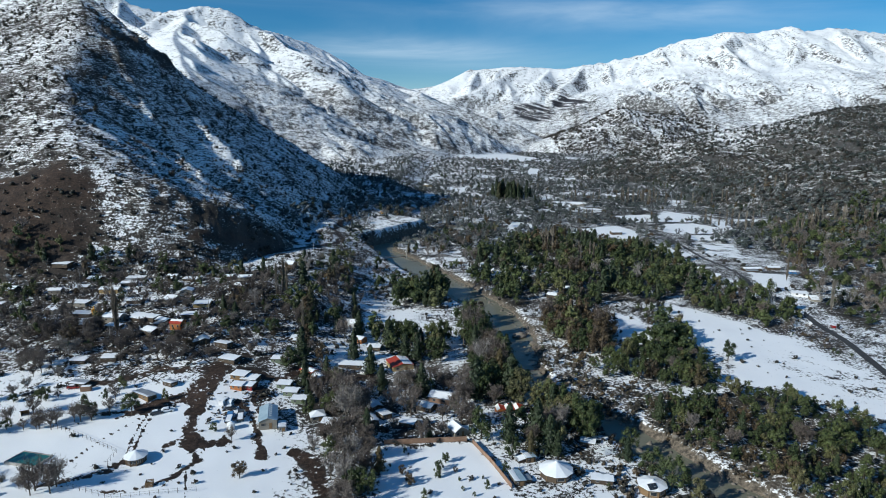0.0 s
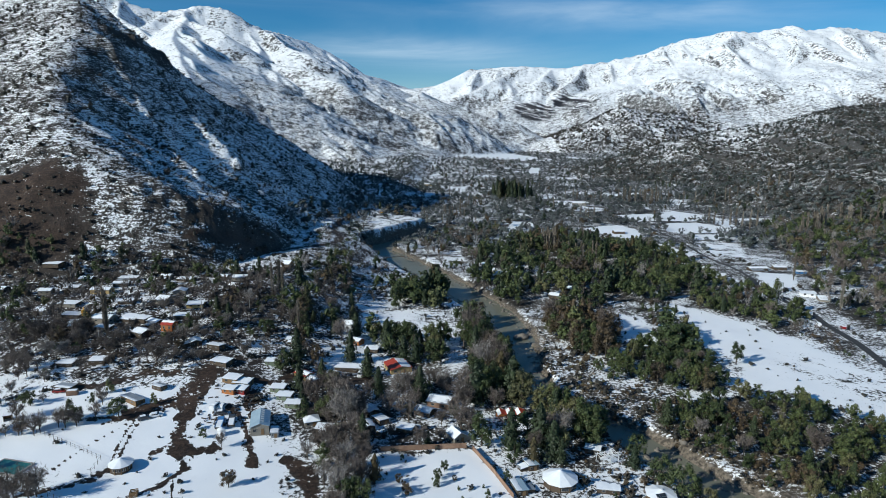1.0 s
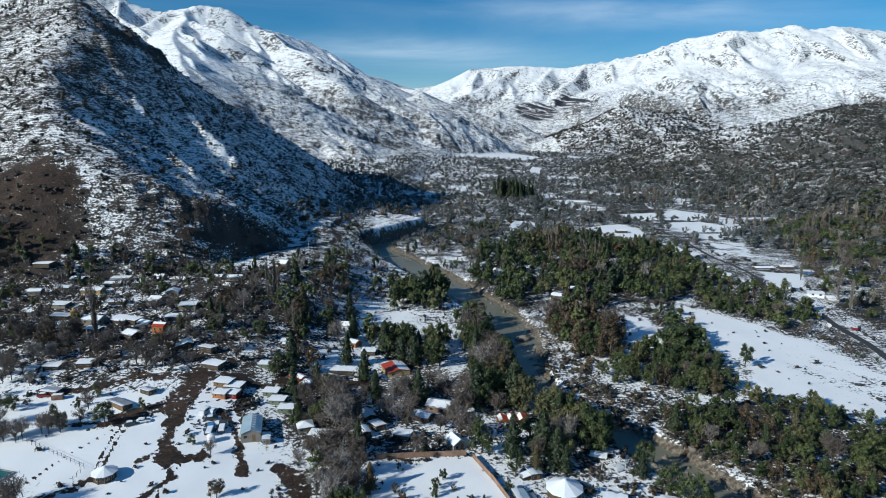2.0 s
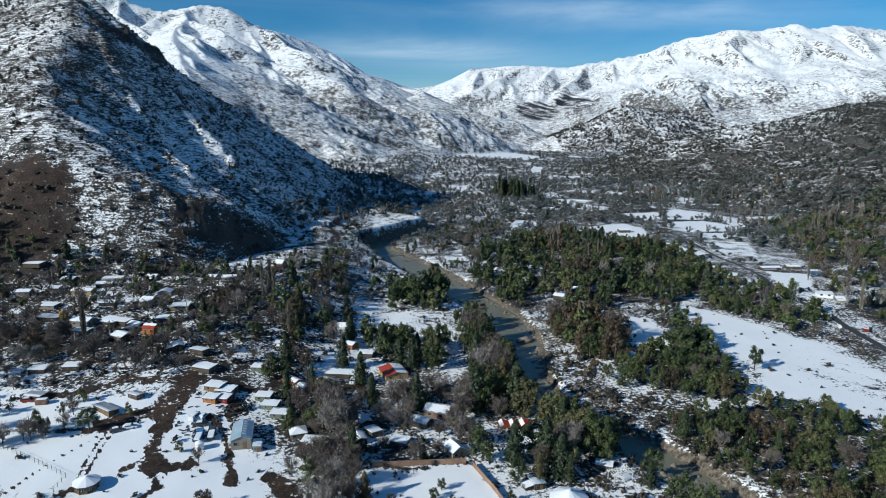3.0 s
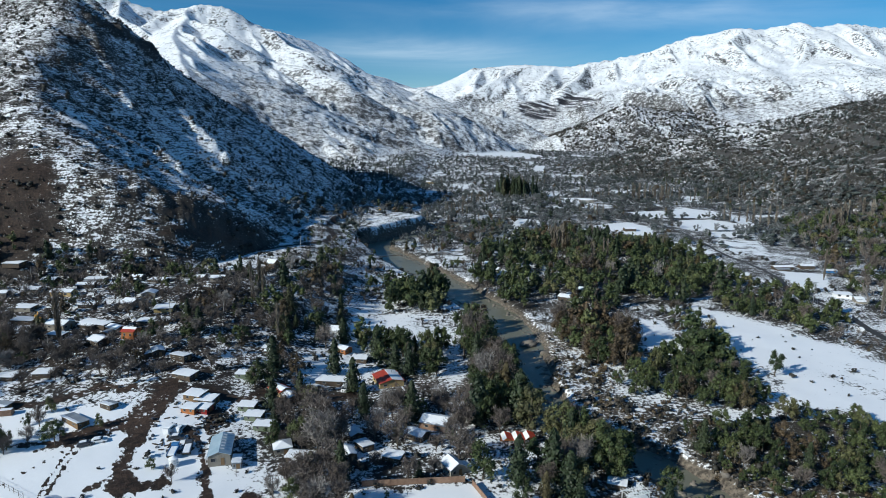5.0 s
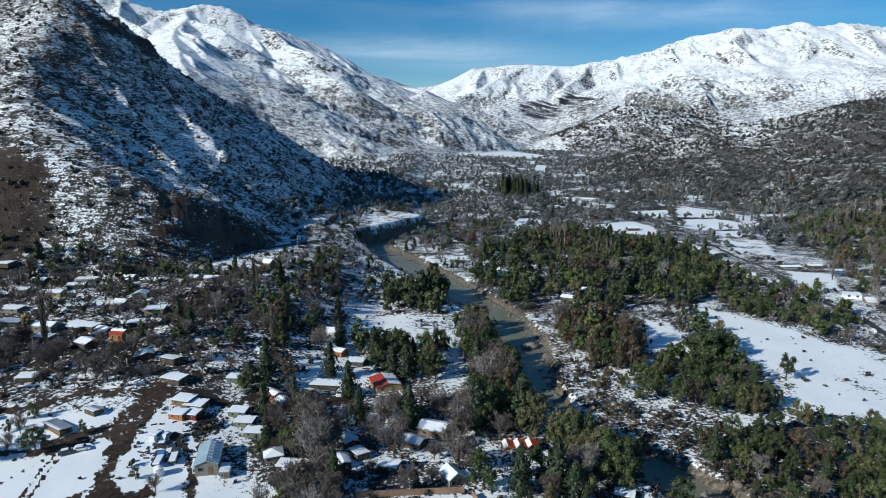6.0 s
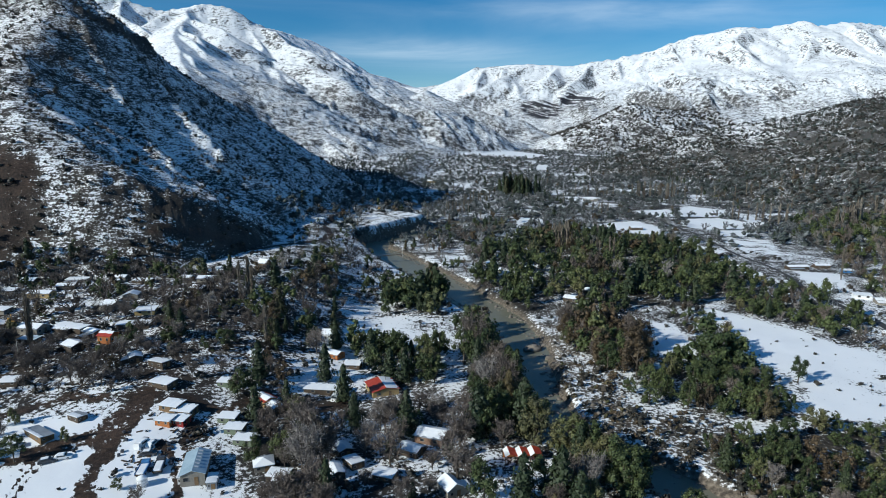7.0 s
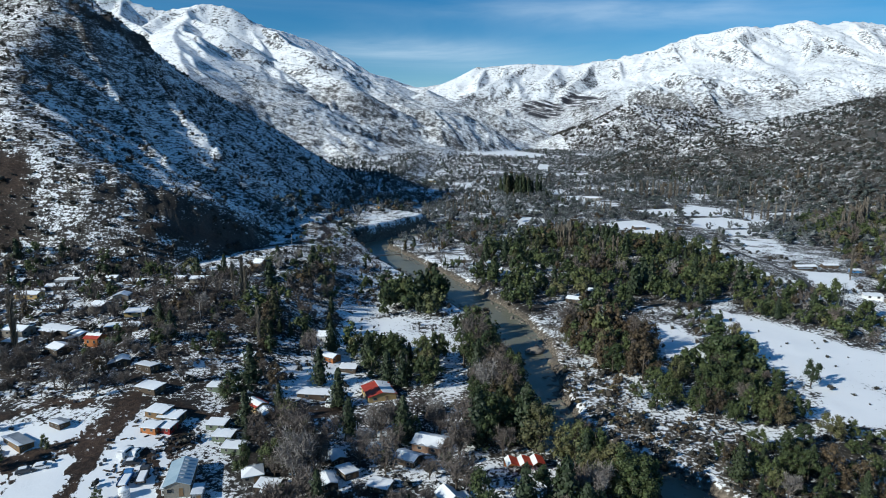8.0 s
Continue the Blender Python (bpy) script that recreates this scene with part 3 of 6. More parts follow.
def ground():
    """One sheet from under the camera to beyond the last crest, finer near the valley that is looked at."""
    ahead = np.linspace(-42, 42, 640)
    rest = np.linspace(42, 318, 64)[1:-1]
    angle = np.radians(np.concatenate([ahead, rest]))
    far = np.concatenate([np.linspace(0.5, 105, 20)[:-1], np.geomspace(105, 6000, 600)])
    a, r = np.meshgrid(angle, far)
    x, y = r * np.sin(a), r * np.cos(a) + 0.0
    z, on_hill, left, bed, bank = land(x, y)
    gy, gx = np.gradient(z)
    step_r, step_a = np.gradient(r)[0], np.maximum(r, 1) * np.gradient(a)[1]
    steep = np.hypot(gy / step_r, gx / np.maximum(np.abs(step_a), 0.05))

    fields = np.zeros(x.shape)
    wx, wy = 3 * layered(x / 12, y / 12, 3, 51), 3 * layered(x / 12, y / 12, 3, 52)
    for corners in FIELDS:
        c = np.array(corners)
        k = (x > c[:, 0].min() - 9) & (x < c[:, 0].max() + 9) & (y > c[:, 1].min() - 9) & (y < c[:, 1].max() + 9)
        fields[k] = np.maximum(fields[k], inside(x[k] + wx[k], y[k] + wy[k], corners))
    wild = 0.53 - 0.06 * smooth((x - 60) / 30) * smooth((y - 240) / 60) + 0.16 * layered(x / 60, y / 60, 4, 61)
    woods = np.zeros(x.shape)
    for corners, spacing, shares, _ in GROVES.values():
        c = np.array(corners)
        k = (x > c[:, 0].min() - 9) & (x < c[:, 0].max() + 9) & (y > c[:, 1].min() - 9) & (y < c[:, 1].max() + 9)
        woods[k] = np.maximum(woods[k], inside(x[k] + wx[k], y[k] + wy[k], corners) * (shares[0] + shares[1]))
    village = inside(x + 2 * wx, y + 2 * wy, [(-275, 370), (-110, 378), (-68, 300), (-60, 240), (-112, 236), (-168, 226), (-250, 255)], 6)
    lanes = inside(x + 2 * wx, y + 2 * wy, [(-66, 244), (-20, 250), (14, 240), (14, 186), (-18, 184), (-44, 190)], 5)
    stony = (1 - smooth((bank - 14) / 22)) * smooth((x - 36) / 6) * smooth((y - 210) / 25) * smooth((430 - y) / 60)
    snow = (wild - 0.12 * woods - 0.07 * smooth((y - 480) / 250) + 0.03 * smooth((y - 800) / 300) - 0.07 * village - 0.04 * stony - 0.07 * lanes) * (1 - fields) + (0.84 + 0.22 * layered(x / 40, y / 16, 4, 63)) * fields
    snow = snow + 0.2 * smooth((layered(x / 70, y / 110, 3, 68) - 0.2) / 0.15) * smooth((y - 600) / 200) * smooth((2400 - y) / 200)
    for corners, amount in ((FIELDS[2], 0.2), (FIELDS[PATCHY], 0.22), (FIELDS[PATCHY + 5], 0.3), (FIELDS[PATCHY + 6], 0.3), (FIELDS[-1], 0.27)):
        snow = snow - inside(x, y, corners) * (amount + 0.35 * layered((x - 0.25 * y) / 40, (y + 0.25 * x) / 3.5, 3, 67))
    rows_of = layered((x + 0.75 * y) / 5.5, (y - 0.75 * x) / 90, 3, 65)
    melt = smooth((x - 140) / 20) * smooth((300 - y) / 40) * smooth((y - 150) / 20) * smooth((210 - x) / 20)
    snow = snow - melt * fields * (0.2 + 0.5 * rows_of)
    right_low = smooth((x - np.interp(y, (600, 1800, 2500, 3200), (250, 300, 430, 560))) / 90) * smooth((3250 - y) / 200) * smooth((330 - z) / 80) * (1 - smooth((y - 1900) / 300) * smooth((x - 1050) / 250))
    patch = layered(x / 90, y / 90, 4, 64)
    wide_patch = layered(x / 300, y / 300, 4, 66, 0.6)
    mountain = 0.525 + 0.215 * smooth((z - 220) / 260) + 0.06 * patch + (0.08 + 0.19 * smooth((z - 230) / 200)) * wide_patch
    crown = smooth((y - 1330) / 100) * smooth((1640 - y) / 60) * smooth((x - 470) / 60) * smooth((930 - x) / 120)
    low_hill = 0.375 + 0.14 * patch + 0.1 * crown + 0.12 * smooth((y - 2300) / 400)
    hillside = np.where(left, 0.415 + 0.075 * smooth((x + 330) / 120) + 0.07 * smooth(z / 250) - 0.07 * smooth((52 - z) / 20) * smooth((470 - y) / 40) + 0.09 * patch, mountain * (1 - right_low) + low_hill * right_low)
    snow = snow * (1 - on_hill) + hillside * on_hill
    shore = smooth(bed * 1.8)
    gravel = np.maximum(shore, (1 - smooth((bank - 10) / 16)) * (x > 30) * (y > 150) * (y < 330) * (x > np.interp(y, (150, 215, 245, 313, 330), (84, 44, 39, 33, 30))))
    snow = snow * (1 - shore) + 0.2 * shore
    road_d, _ = polyline_distance(x, y, [(*p, 0) for p in ROAD])
    mud = np.zeros(x.shape)
    for points, half in TRACKS:
        q = np.array(points)
        k = (x > q[:, 0].min() - 9) & (x < q[:, 0].max() + 9) & (y > q[:, 1].min() - 9) & (y < q[:, 1].max() + 9)
        d, _ = polyline_distance(x[k], y[k], [(*p, 0) for p in points])
        rag = min(2.4, 1.6 * half)
        grain = layered(x[k] / 1.7, y[k] / 2.4, 3, 73)
        worn = 1 - smooth((d + rag * layered(x[k] / 6, y[k] / 6, 3, 71) + 0.5 * rag * grain - half) / rag + 0.5)
        snow[k] = snow[k] * (1 - worn) + worn * (0.27 + 0.3 * layered(x[k] / 5, y[k] / 5, 3, 72) + 0.3 * grain)
        mud[k] = np.maximum(mud[k], worn)
    brown = inside(x + 4 * wx + 6 * layered(x / 40, y / 40, 3, 53), y + 4 * wy, [(-330, 325), (-214, 350), (-216, 372), (-226, 395), (-238, 408), (-262, 410), (-330, 395)], 9) * left
    beds = 1.1 * np.exp(-(((x - 545) / 120) ** 2) - ((z - 245) / 65) ** 2) * smooth((y - 3000) / 200) * smooth((4100 - y) / 200)
    beds = np.maximum(beds, 0.75 * np.exp(-(((x - 760) / 120) ** 2) - ((z - 300) / 80) ** 2) * smooth((y - 3300) / 200))
    cliffs = np.zeros(x.shape)
    for points, tall, wide in CRAGS[:2]:
        q = np.array(points)
        k = (x > q[:, 0].min() - 40) & (x < q[:, 0].max() + 40) & (y > q[:, 1].min() - 40) & (y < q[:, 1].max() + 40) & left
        d, _ = polyline_distance(x[k] + wx[k], y[k] + wy[k], [(*p, 0) for p in points])
        cliffs[k] = np.maximum(cliffs[k], np.exp(-((d / (1.4 * wide)) ** 2)))
    rock = np.where(left, 0.45 * smooth((steep - 0.9) / 0.4), smooth((steep - 0.56) / 0.34)) * on_hill
    snow = snow - np.where(left, 0.1, 0.12 + 0.17 * smooth((z - 230) / 200)) * rock - cliffs * np.where(y > 600, 0.16, 0.11) - 0.2 * brown
    scrub = np.where(left, 0.75 * (1 - brown), np.maximum(0.9, right_low)) * (1 - mud) * (1 - 0.5 * village * (1 - on_hill))
    crag = on_hill * smooth((y - 1700) / 1200) * (0.1 + 0.9 * smooth((z - 220) / 200))
    bands = on_hill * np.where(left, 1.0, 0.0)

    rows, cols = x.shape
    verts = np.stack([x, y, z], -1).reshape(-1, 3)
    i = np.arange(rows * cols).reshape(rows, cols)
    nxt = np.roll(i, -1, 1)
    quads = np.stack([i[:-1], i[1:], nxt[1:], nxt[:-1]], -1).reshape(-1, 4)[:, ::-1]
    me = bpy.data.meshes.new("ground")
    me.vertices.add(len(verts))
    me.vertices.foreach_set("co", verts.astype(np.float32).ravel())
    me.loops.add(quads.size)
    me.loops.foreach_set("vertex_index", quads.astype(np.int32).ravel())
    me.polygons.add(len(quads))
    me.polygons.foreach_set("loop_start", np.arange(0, quads.size, 4, dtype=np.int32))
    me.update(calc_edges=True)
    for name, v in (("snow", snow), ("scrub", scrub), ("rock", rock), ("gravel", gravel), ("crag", crag), ("bands", bands), ("beds", beds)):
        me.attributes.new(name, "FLOAT", "POINT").data.foreach_set("value", v.ravel().astype(np.float32))
    me.shade_smooth()
    me.materials.append(GROUND)
    return tagged(new("ground", me), "snow-covered valley floor and steep snowy mountainsides with scrub and rock", "ground", "", "structure")


ground()


def river():
    bm = bmesh.new()
    last = None
    fine = []
    for p, q in zip(RIVER, RIVER[1:]):
        n = max(1, int(math.hypot(q[0] - p[0], q[1] - p[1]) / 12))
        fine += [[p[k] + (q[k] - p[k]) * s / n for k in range(3)] for s in range(n)]
    for k, (x, y, w) in enumerate(fine[:-1]):
        dx, dy = fine[k + 1][0] - x, fine[k + 1][1] - y
        n = math.hypot(dx, dy)
        side = (w + 5) / n
        pair = [bm.verts.new((x - dy * side, y + dx * side, WATER_Z)), bm.verts.new((x + dy * side, y - dx * side, WATER_Z))]
        if last:
            bm.faces.new((last[0], last[1], pair[1], pair[0]))
        last = pair
    me = bpy.data.meshes.new("water")
    bm.normal_update()
    bm.to_mesh(me)
    bm.free()
    me.materials.append(WATER)
    tagged(new("water", me), "shallow grey-green river running through the valley", "river", "", "structure")


river()


# ---- building things ----
def height_at(x, y):
    return float(land(np.array([x]), np.array([y]))[0][0])


def part(name, bm, material, parent=None, label=""):
    """Links a bmesh as one mesh object under a thing or a part."""
    me = bpy.data.meshes.new(name)
    bmesh.ops.recalc_face_normals(bm, faces=bm.faces)
    bm.to_mesh(me)
    bm.free()
    me.materials.append(material)
    ob = new(name, me)
    ob.parent = parent
    return tagged(ob, label)


def add_box(bm, cx, cy, cz, sx, sy, sz, turn=0.0):
    """A box by its centre and sizes."""
    m = Matrix.Translation((cx, cy, cz)) @ Matrix.Rotation(turn, 4, "Z") @ Matrix.Diagonal((sx, sy, sz, 1))
    return bmesh.ops.create_cube(bm, size=1.0, matrix=m)["verts"]


def box_part(name, spec, material, parent, label="", bevel=0.0):
    bm = bmesh.new()
    add_box(bm, *spec)
    if bevel:
        bmesh.ops.bevel(bm, geom=bm.edges[:], offset=bevel, segments=1, affect="EDGES")
    return part(name, bm, material, parent, label)


def solid(bm, outline, lo, hi, axis=1):
    """A prism: an outline of (a, b) pairs drawn across, stretched from lo to hi along an axis (1: y, 0: x, 2: z)."""
    def at(a, b, t):
        return {0: (t, a, b), 1: (a, t, b), 2: (a, b, t)}[axis]
    low = [bm.verts.new(at(a, b, lo)) for a, b in outline]
    high = [bm.verts.new(at(a, b, hi)) for a, b in outline]
    bm.faces.new(low)
    bm.faces.new(high[::-1])
    for k in range(len(low)):
        bm.faces.new((low[k - 1], low[k], high[k], high[k - 1]))


def rod(bm, a, b, r, r2=None, sides=6):
    a, b = Vector(a), Vector(b)
    turn = (b - a).to_track_quat("Z", "Y").to_matrix().to_4x4()
    bmesh.ops.create_cone(bm, cap_ends=True, segments=sides, radius1=r, radius2=r if r2 is None else r2, depth=(b - a).length,
                          matrix=Matrix.Translation((a + b) / 2) @ turn)


def thing(name, x, y, turn, label, category, group="", z=None):
    ob = new(name)
    ob.empty_display_size = 0.5
    ob.matrix_world = pose(x, y, height_at(x, y) - 0.05 if z is None else z, 0, 0, turn)
    return tagged(ob, label, category, group)


def mesh_of(name, verts, tris, material, tint=None):
    """A mesh of triangles from arrays."""
    me = bpy.data.meshes.new(name)
    me.vertices.add(len(verts))
    me.vertices.foreach_set("co", np.asarray(verts, np.float32).ravel())
    me.loops.add(tris.size)
    me.loops.foreach_set("vertex_index", np.asarray(tris, np.int32).ravel())
    me.polygons.add(len(tris))
    me.polygons.foreach_set("loop_start", np.arange(0, tris.size, 3, dtype=np.int32))
    if tint is not None:
        me.attributes.new("tint", "FLOAT", "POINT").data.foreach_set("value", np.asarray(tint, np.float32))
    me.update(calc_edges=True)
    me.materials.append(material)
    return me


KEEP_CLEAR = [(-17, 246, 7), (-24, 236, 9), (24.5, 207, 7), (25, 199, 4), (-128, 173.7, 8), (40, 303, 4), (51, 180, 4), (-21, 239, 7), (-23, 230, 4), (-38, 243, 8), (-35, 233, 5), (-59, 190, 6), (-60, 213, 6), (-78, 213, 6)]  # plan circles where no tree stands


# ---- houses ----
def window_part(parent, x, y, z, w, h, side, frame_material):
    """A window set into a wall; side 0: the wall faces along x, 1: along y."""
    out = 1 if (x if side == 0 else y) > 0 else -1
    size = (0.12, w, h) if side == 0 else (w, 0.12, h)
    frame_ob = box_part("window", (x, y, z, *size), frame_material, parent)
    inner = (0.05, w - 0.22, h - 0.22) if side == 0 else (w - 0.22, 0.05, h - 0.22)
    shift = (out * 0.05, 0) if side == 0 else (0, out * 0.05)
    box_part("pane", (x + shift[0], y + shift[1], z, *inner), GLASS, frame_ob)


def snow_slab(bm, high, low, lo, hi, thick, rng, gap=0.0):
    """Snow on a roof slope: from the line high (across, up) to the line low, between lo and hi along the ridge, with a ragged lower edge."""
    n = max(4, int((hi - lo) / 0.7))
    rows = []
    for k in range(n + 1):
        y = lo + (hi - lo) * k / n
        s = 1.0 - gap * rng.uniform() ** 2 - 0.03 * rng.uniform()
        bx, bz = high[0] + (low[0] - high[0]) * s, high[1] + (low[1] - high[1]) * s
        t = thick * rng.uniform(0.7, 1.25)
        rows.append([bm.verts.new(p) for p in ((high[0], y, high[1]), (bx, y, bz), (bx, y, bz + 0.5 * t), (0.6 * bx + 0.4 * high[0], y, 0.6 * bz + 0.4 * high[1] + t), (high[0], y, high[1] + t))])
    for a, b in zip(rows, rows[1:]):
        for k in range(5):
            bm.faces.new((a[k - 1], a[k], b[k], b[k - 1]))
    bm.faces.new(rows[0])
    bm.faces.new(rows[-1][::-1])


def lean_to(ob, w, l, h, walls, rng):
    """A low patched-on room with its own sheet roof and snow."""
    side, long, deep, top = rng.choice((-1, 1)), l * rng.uniform(0.4, 0.75), rng.uniform(1.5, 2.6), h * rng.uniform(0.72, 0.86)
    y0 = rng.uniform(-0.5 * (l - long), 0.5 * (l - long))
    a, b = side * (w / 2 + 0.004), side * (w / 2 + deep)
    bm = bmesh.new()
    solid(bm, [(a, -0.8), (b, -0.8), (b, top - 0.35), (a, top)], y0 - long / 2, y0 + long / 2)
    part("annex_wall", bm, walls, ob)
    bm = bmesh.new()
    e = b + side * 0.3
    solid(bm, [(a, top + 0.02), (e, top - 0.42), (e, top - 0.34), (a, top + 0.1)], y0 - long / 2 - 0.2, y0 + long / 2 + 0.2)
    roof_ob = part("annex_roof", bm, SHEET, ob)
    if rng.uniform() < 0.75:
        bm = bmesh.new()
        snow_slab(bm, (a, top + 0.11), (e, top - 0.33), y0 - long / 2 - 0.15, y0 + long / 2 + 0.15, 0.12, rng, 0.3)
        part("snow_cover", bm, SNOW, roof_ob)


def house(x, y, w, l, h, turn, label, roof="gable", walls=None, cover=None, snow=1.0, pitch=0.32, name="house", chimney=False, group="village houses", bare_side=0):
    """A small house: w across the gable, l along the ridge; snow: the share of each roof slope that is still white."""
    walls, cover = walls or WOOD, cover or SHEET
    w, l, h = w * 0.77, l * 0.77, h * 0.72
    KEEP_CLEAR.extend([(x, y, 0.5 * max(w, l) + 0.8), (x - 0.02 * x, y - 5.5, 0.4 * max(w, l))])
    rng = np.random.default_rng(int(abs(x) * 31 + y * 7))
    ob = thing(name, x, y, turn, label, "house" if name == "house" else name.replace("_", " "), group)
    if roof == "shed":
        pitch = -0.16 if math.cos(radians(turn)) < 0.35 else 0.16
    rise, eave, t = pitch * w / 2, 0.3, 0.12
    bm = bmesh.new()
    if roof == "gable":
        solid(bm, [(-w / 2, -0.8), (w / 2, -0.8), (w / 2, h), (0, h + rise), (-w / 2, h)], -l / 2, l / 2)
    elif roof == "shed":
        solid(bm, [(-w / 2, -0.8), (w / 2, -0.8), (w / 2, h), (-w / 2, h + rise)], -l / 2, l / 2)
    else:
        add_box(bm, 0, 0, h / 2 - 0.4, w, l, h + 0.8)
    part("wall", bm, walls, ob)
    e = w / 2 + eave
    bm, bs = bmesh.new(), bmesh.new()
    if roof == "gable":
        drop = h - pitch * eave
        solid(bm, [(-e, drop + 0.02), (0, h + rise + 0.02), (e, drop + 0.02), (e, drop + t), (0, h + rise + t), (-e, drop + t)], -l / 2 - eave, l / 2 + eave)
        for s in (-1, 1):
            a, b = 0.0, e * snow
            top = lambda v: h + rise - pitch * v + t  # noqa: E731
            if snow > 0.05 and s != bare_side:
                snow_slab(bs, (s * a, top(a) + 0.01), (s * b, top(b) + 0.01), -l / 2 - eave + 0.05, l / 2 + eave - 0.05, 0.15, rng, 0.22)
    elif roof == "shed":
        k = rise / w
        top = lambda v: h + rise / 2 - k * v  # noqa: E731
        solid(bm, [(-e, top(-e) + 0.02), (e, top(e) + 0.02), (e, top(e) + t), (-e, top(-e) + t)], -l / 2 - eave, l / 2 + eave)
        if snow > 0.05:
            b = -e + 2 * e * snow
            snow_slab(bs, (-e + 0.04, top(-e) + t + 0.01), (b - 0.04, top(b) + t + 0.01), -l / 2 - eave + 0.05, l / 2 + eave - 0.05, 0.13, rng, 0.2)
    else:  # hipped
        f = l / 2 + eave
        inset = min(e, f)
        for target, lift, grow in ((bm, 0.02, 1.0), (bs, t + 0.03, 0.985)):
            ring = [target.verts.new((sx * e * grow, sy * f * grow, h - 0.1 + lift)) for sx, sy in ((-1, -1), (1, -1), (1, 1), (-1, 1))]
            base = [target.verts.new((v.co.x, v.co.y, v.co.z - (0.1 if target is bs else 0.0) + (0 if target is bs else -0.06))) for v in ring]
            ra, rb = target.verts.new((0, -(f - inset) - 0.05, h + pitch * e + lift)), target.verts.new((0, f - inset + 0.05, h + pitch * e + lift))
            for fs in ((ring[0], ring[1], ra), (ring[1], ring[2], rb, ra), (ring[2], ring[3], rb), (ring[3], ring[0], ra, rb), base[::-1]):
                target.faces.new(fs)
            for k in range(4):
                target.faces.new((base[k - 1], base[k], ring[k], ring[k - 1]))
    roof_ob = part("roof", bm, cover, ob)
    if snow > 0.05:
        part("snow_cover", bs, SNOW, roof_ob)
    else:
        bs.free()
    top_h = min(h - 0.35, 2.05)
    box_part("door", (0.15 * w, -l / 2 - 0.03, top_h / 2, 0.95, 0.1, top_h), LOG if walls is not LOG else WOOD, ob)
    for px in (-0.28 * w,):
        window_part(ob, px, -l / 2 - 0.02, h * 0.58, min(1.3, w * 0.22), min(1.1, h * 0.42), 1, FRAME)
    for sx in (-1, 1):
        for py in (-0.25 * l, 0.22 * l):
            window_part(ob, sx * (w / 2 + 0.02), py, h * 0.58, min(1.3, l * 0.16), min(1.1, h * 0.42), 0, FRAME)
    if group == "village houses" and name == "house" and roof != "hip" and walls in (WOOD, PLASTER) and rng.uniform() < 0.7:
        lean_to(ob, w, l, h, walls, rng)
    if chimney:
        bm = bmesh.new()
        rod(bm, (w * 0.2, l * 0.2, h), (w * 0.2, l * 0.2, h + rise + 0.9), 0.12, 0.12, 8)
        part("chimney", bm, STEEL, ob)
    return ob


def round_house(x, y, r, h, turn, label, sides, pitch, walls, windows=0, eave=0.7, name="round_hut"):
    KEEP_CLEAR.append((x, y, r + 2))
    ob = thing(name, x, y, turn, label, "hut")
    ring = [(math.cos(2 * math.pi * k / sides), math.sin(2 * math.pi * k / sides)) for k in range(sides)]
    bm = bmesh.new()
    solid(bm, [(r * a, r * b) for a, b in ring], -0.8, h, 2)
    part("wall", bm, walls, ob)
    for lift, grow, nm, mat, host in ((0.0, 1.0, "roof", WOOD, ob), (0.13, 0.99, "snow_cover", SNOW, None)):
        bm = bmesh.new()
        e = (r + eave) * grow
        low = [bm.verts.new((e * a, e * b, h - 0.12 + lift)) for a, b in ring]
        up = [bm.verts.new((e * a, e * b, h + lift)) for a, b in ring]
        mid = [bm.verts.new((0.45 * e * a, 0.45 * e * b, h + lift + pitch * e * 0.55)) for a, b in ring]
        cap = [bm.verts.new((0.07 * e * a, 0.07 * e * b, h + lift + pitch * e)) for a, b in ring]
        bm.faces.new(low[::-1])
        bm.faces.new(cap)
        for k in range(sides):
            for p, q in ((low, up), (up, mid), (mid, cap)):
                bm.faces.new((p[k - 1], p[k], q[k], q[k - 1]))
        made = part(nm, bm, mat, ob if host else roof_ob)
        roof_ob = made if host else roof_ob
    bm = bmesh.new()
    solid(bm, [(0.1 * r * a, 0.1 * r * b) for a, b in ring], h + pitch * r * 0.95, h + pitch * r * 1.2 + 0.25, 2)
    part("finial", bm, SNOW, ob)
    for k in range(sides):  # posts at the corners
        bm = bmesh.new()
        a, b = ring[k]
        rod(bm, (a * (r + 0.06), b * (r + 0.06), -0.6), (a * (r + 0.06), b * (r + 0.06), h), 0.1, 0.1, 6)
        part("post", bm, LOG, ob)
    for k in range(windows):
        ang = 2 * math.pi * (k + 0.5) / sides - math.pi / 2 - math.pi / sides * (windows - 1)
        c = r * math.cos(math.pi / sides)
        bm = bmesh.new()
        add_box(bm, c * math.cos(ang), c * math.sin(ang), h * 0.55, 0.16, r * 0.5, h * 0.5, ang)
        w = part("window", bm, FRAME, ob)
        bm = bmesh.new()
        add_box(bm, (c + 0.06) * math.cos(ang), (c + 0.06) * math.sin(ang), h * 0.55, 0.08, r * 0.5 - 0.3, h * 0.5 - 0.3, ang)
        part("pane", bm, GLASS, w)
    bm = bmesh.new()
    ang = -math.pi / 2 + 2 * math.pi / sides * 1.5
    c = r * math.cos(math.pi / sides)
    add_box(bm, c * math.cos(ang), c * math.sin(ang), 1.0, 0.18, 0.95, 2.0, ang)
    part("door", bm, WOOD, ob)
    return ob


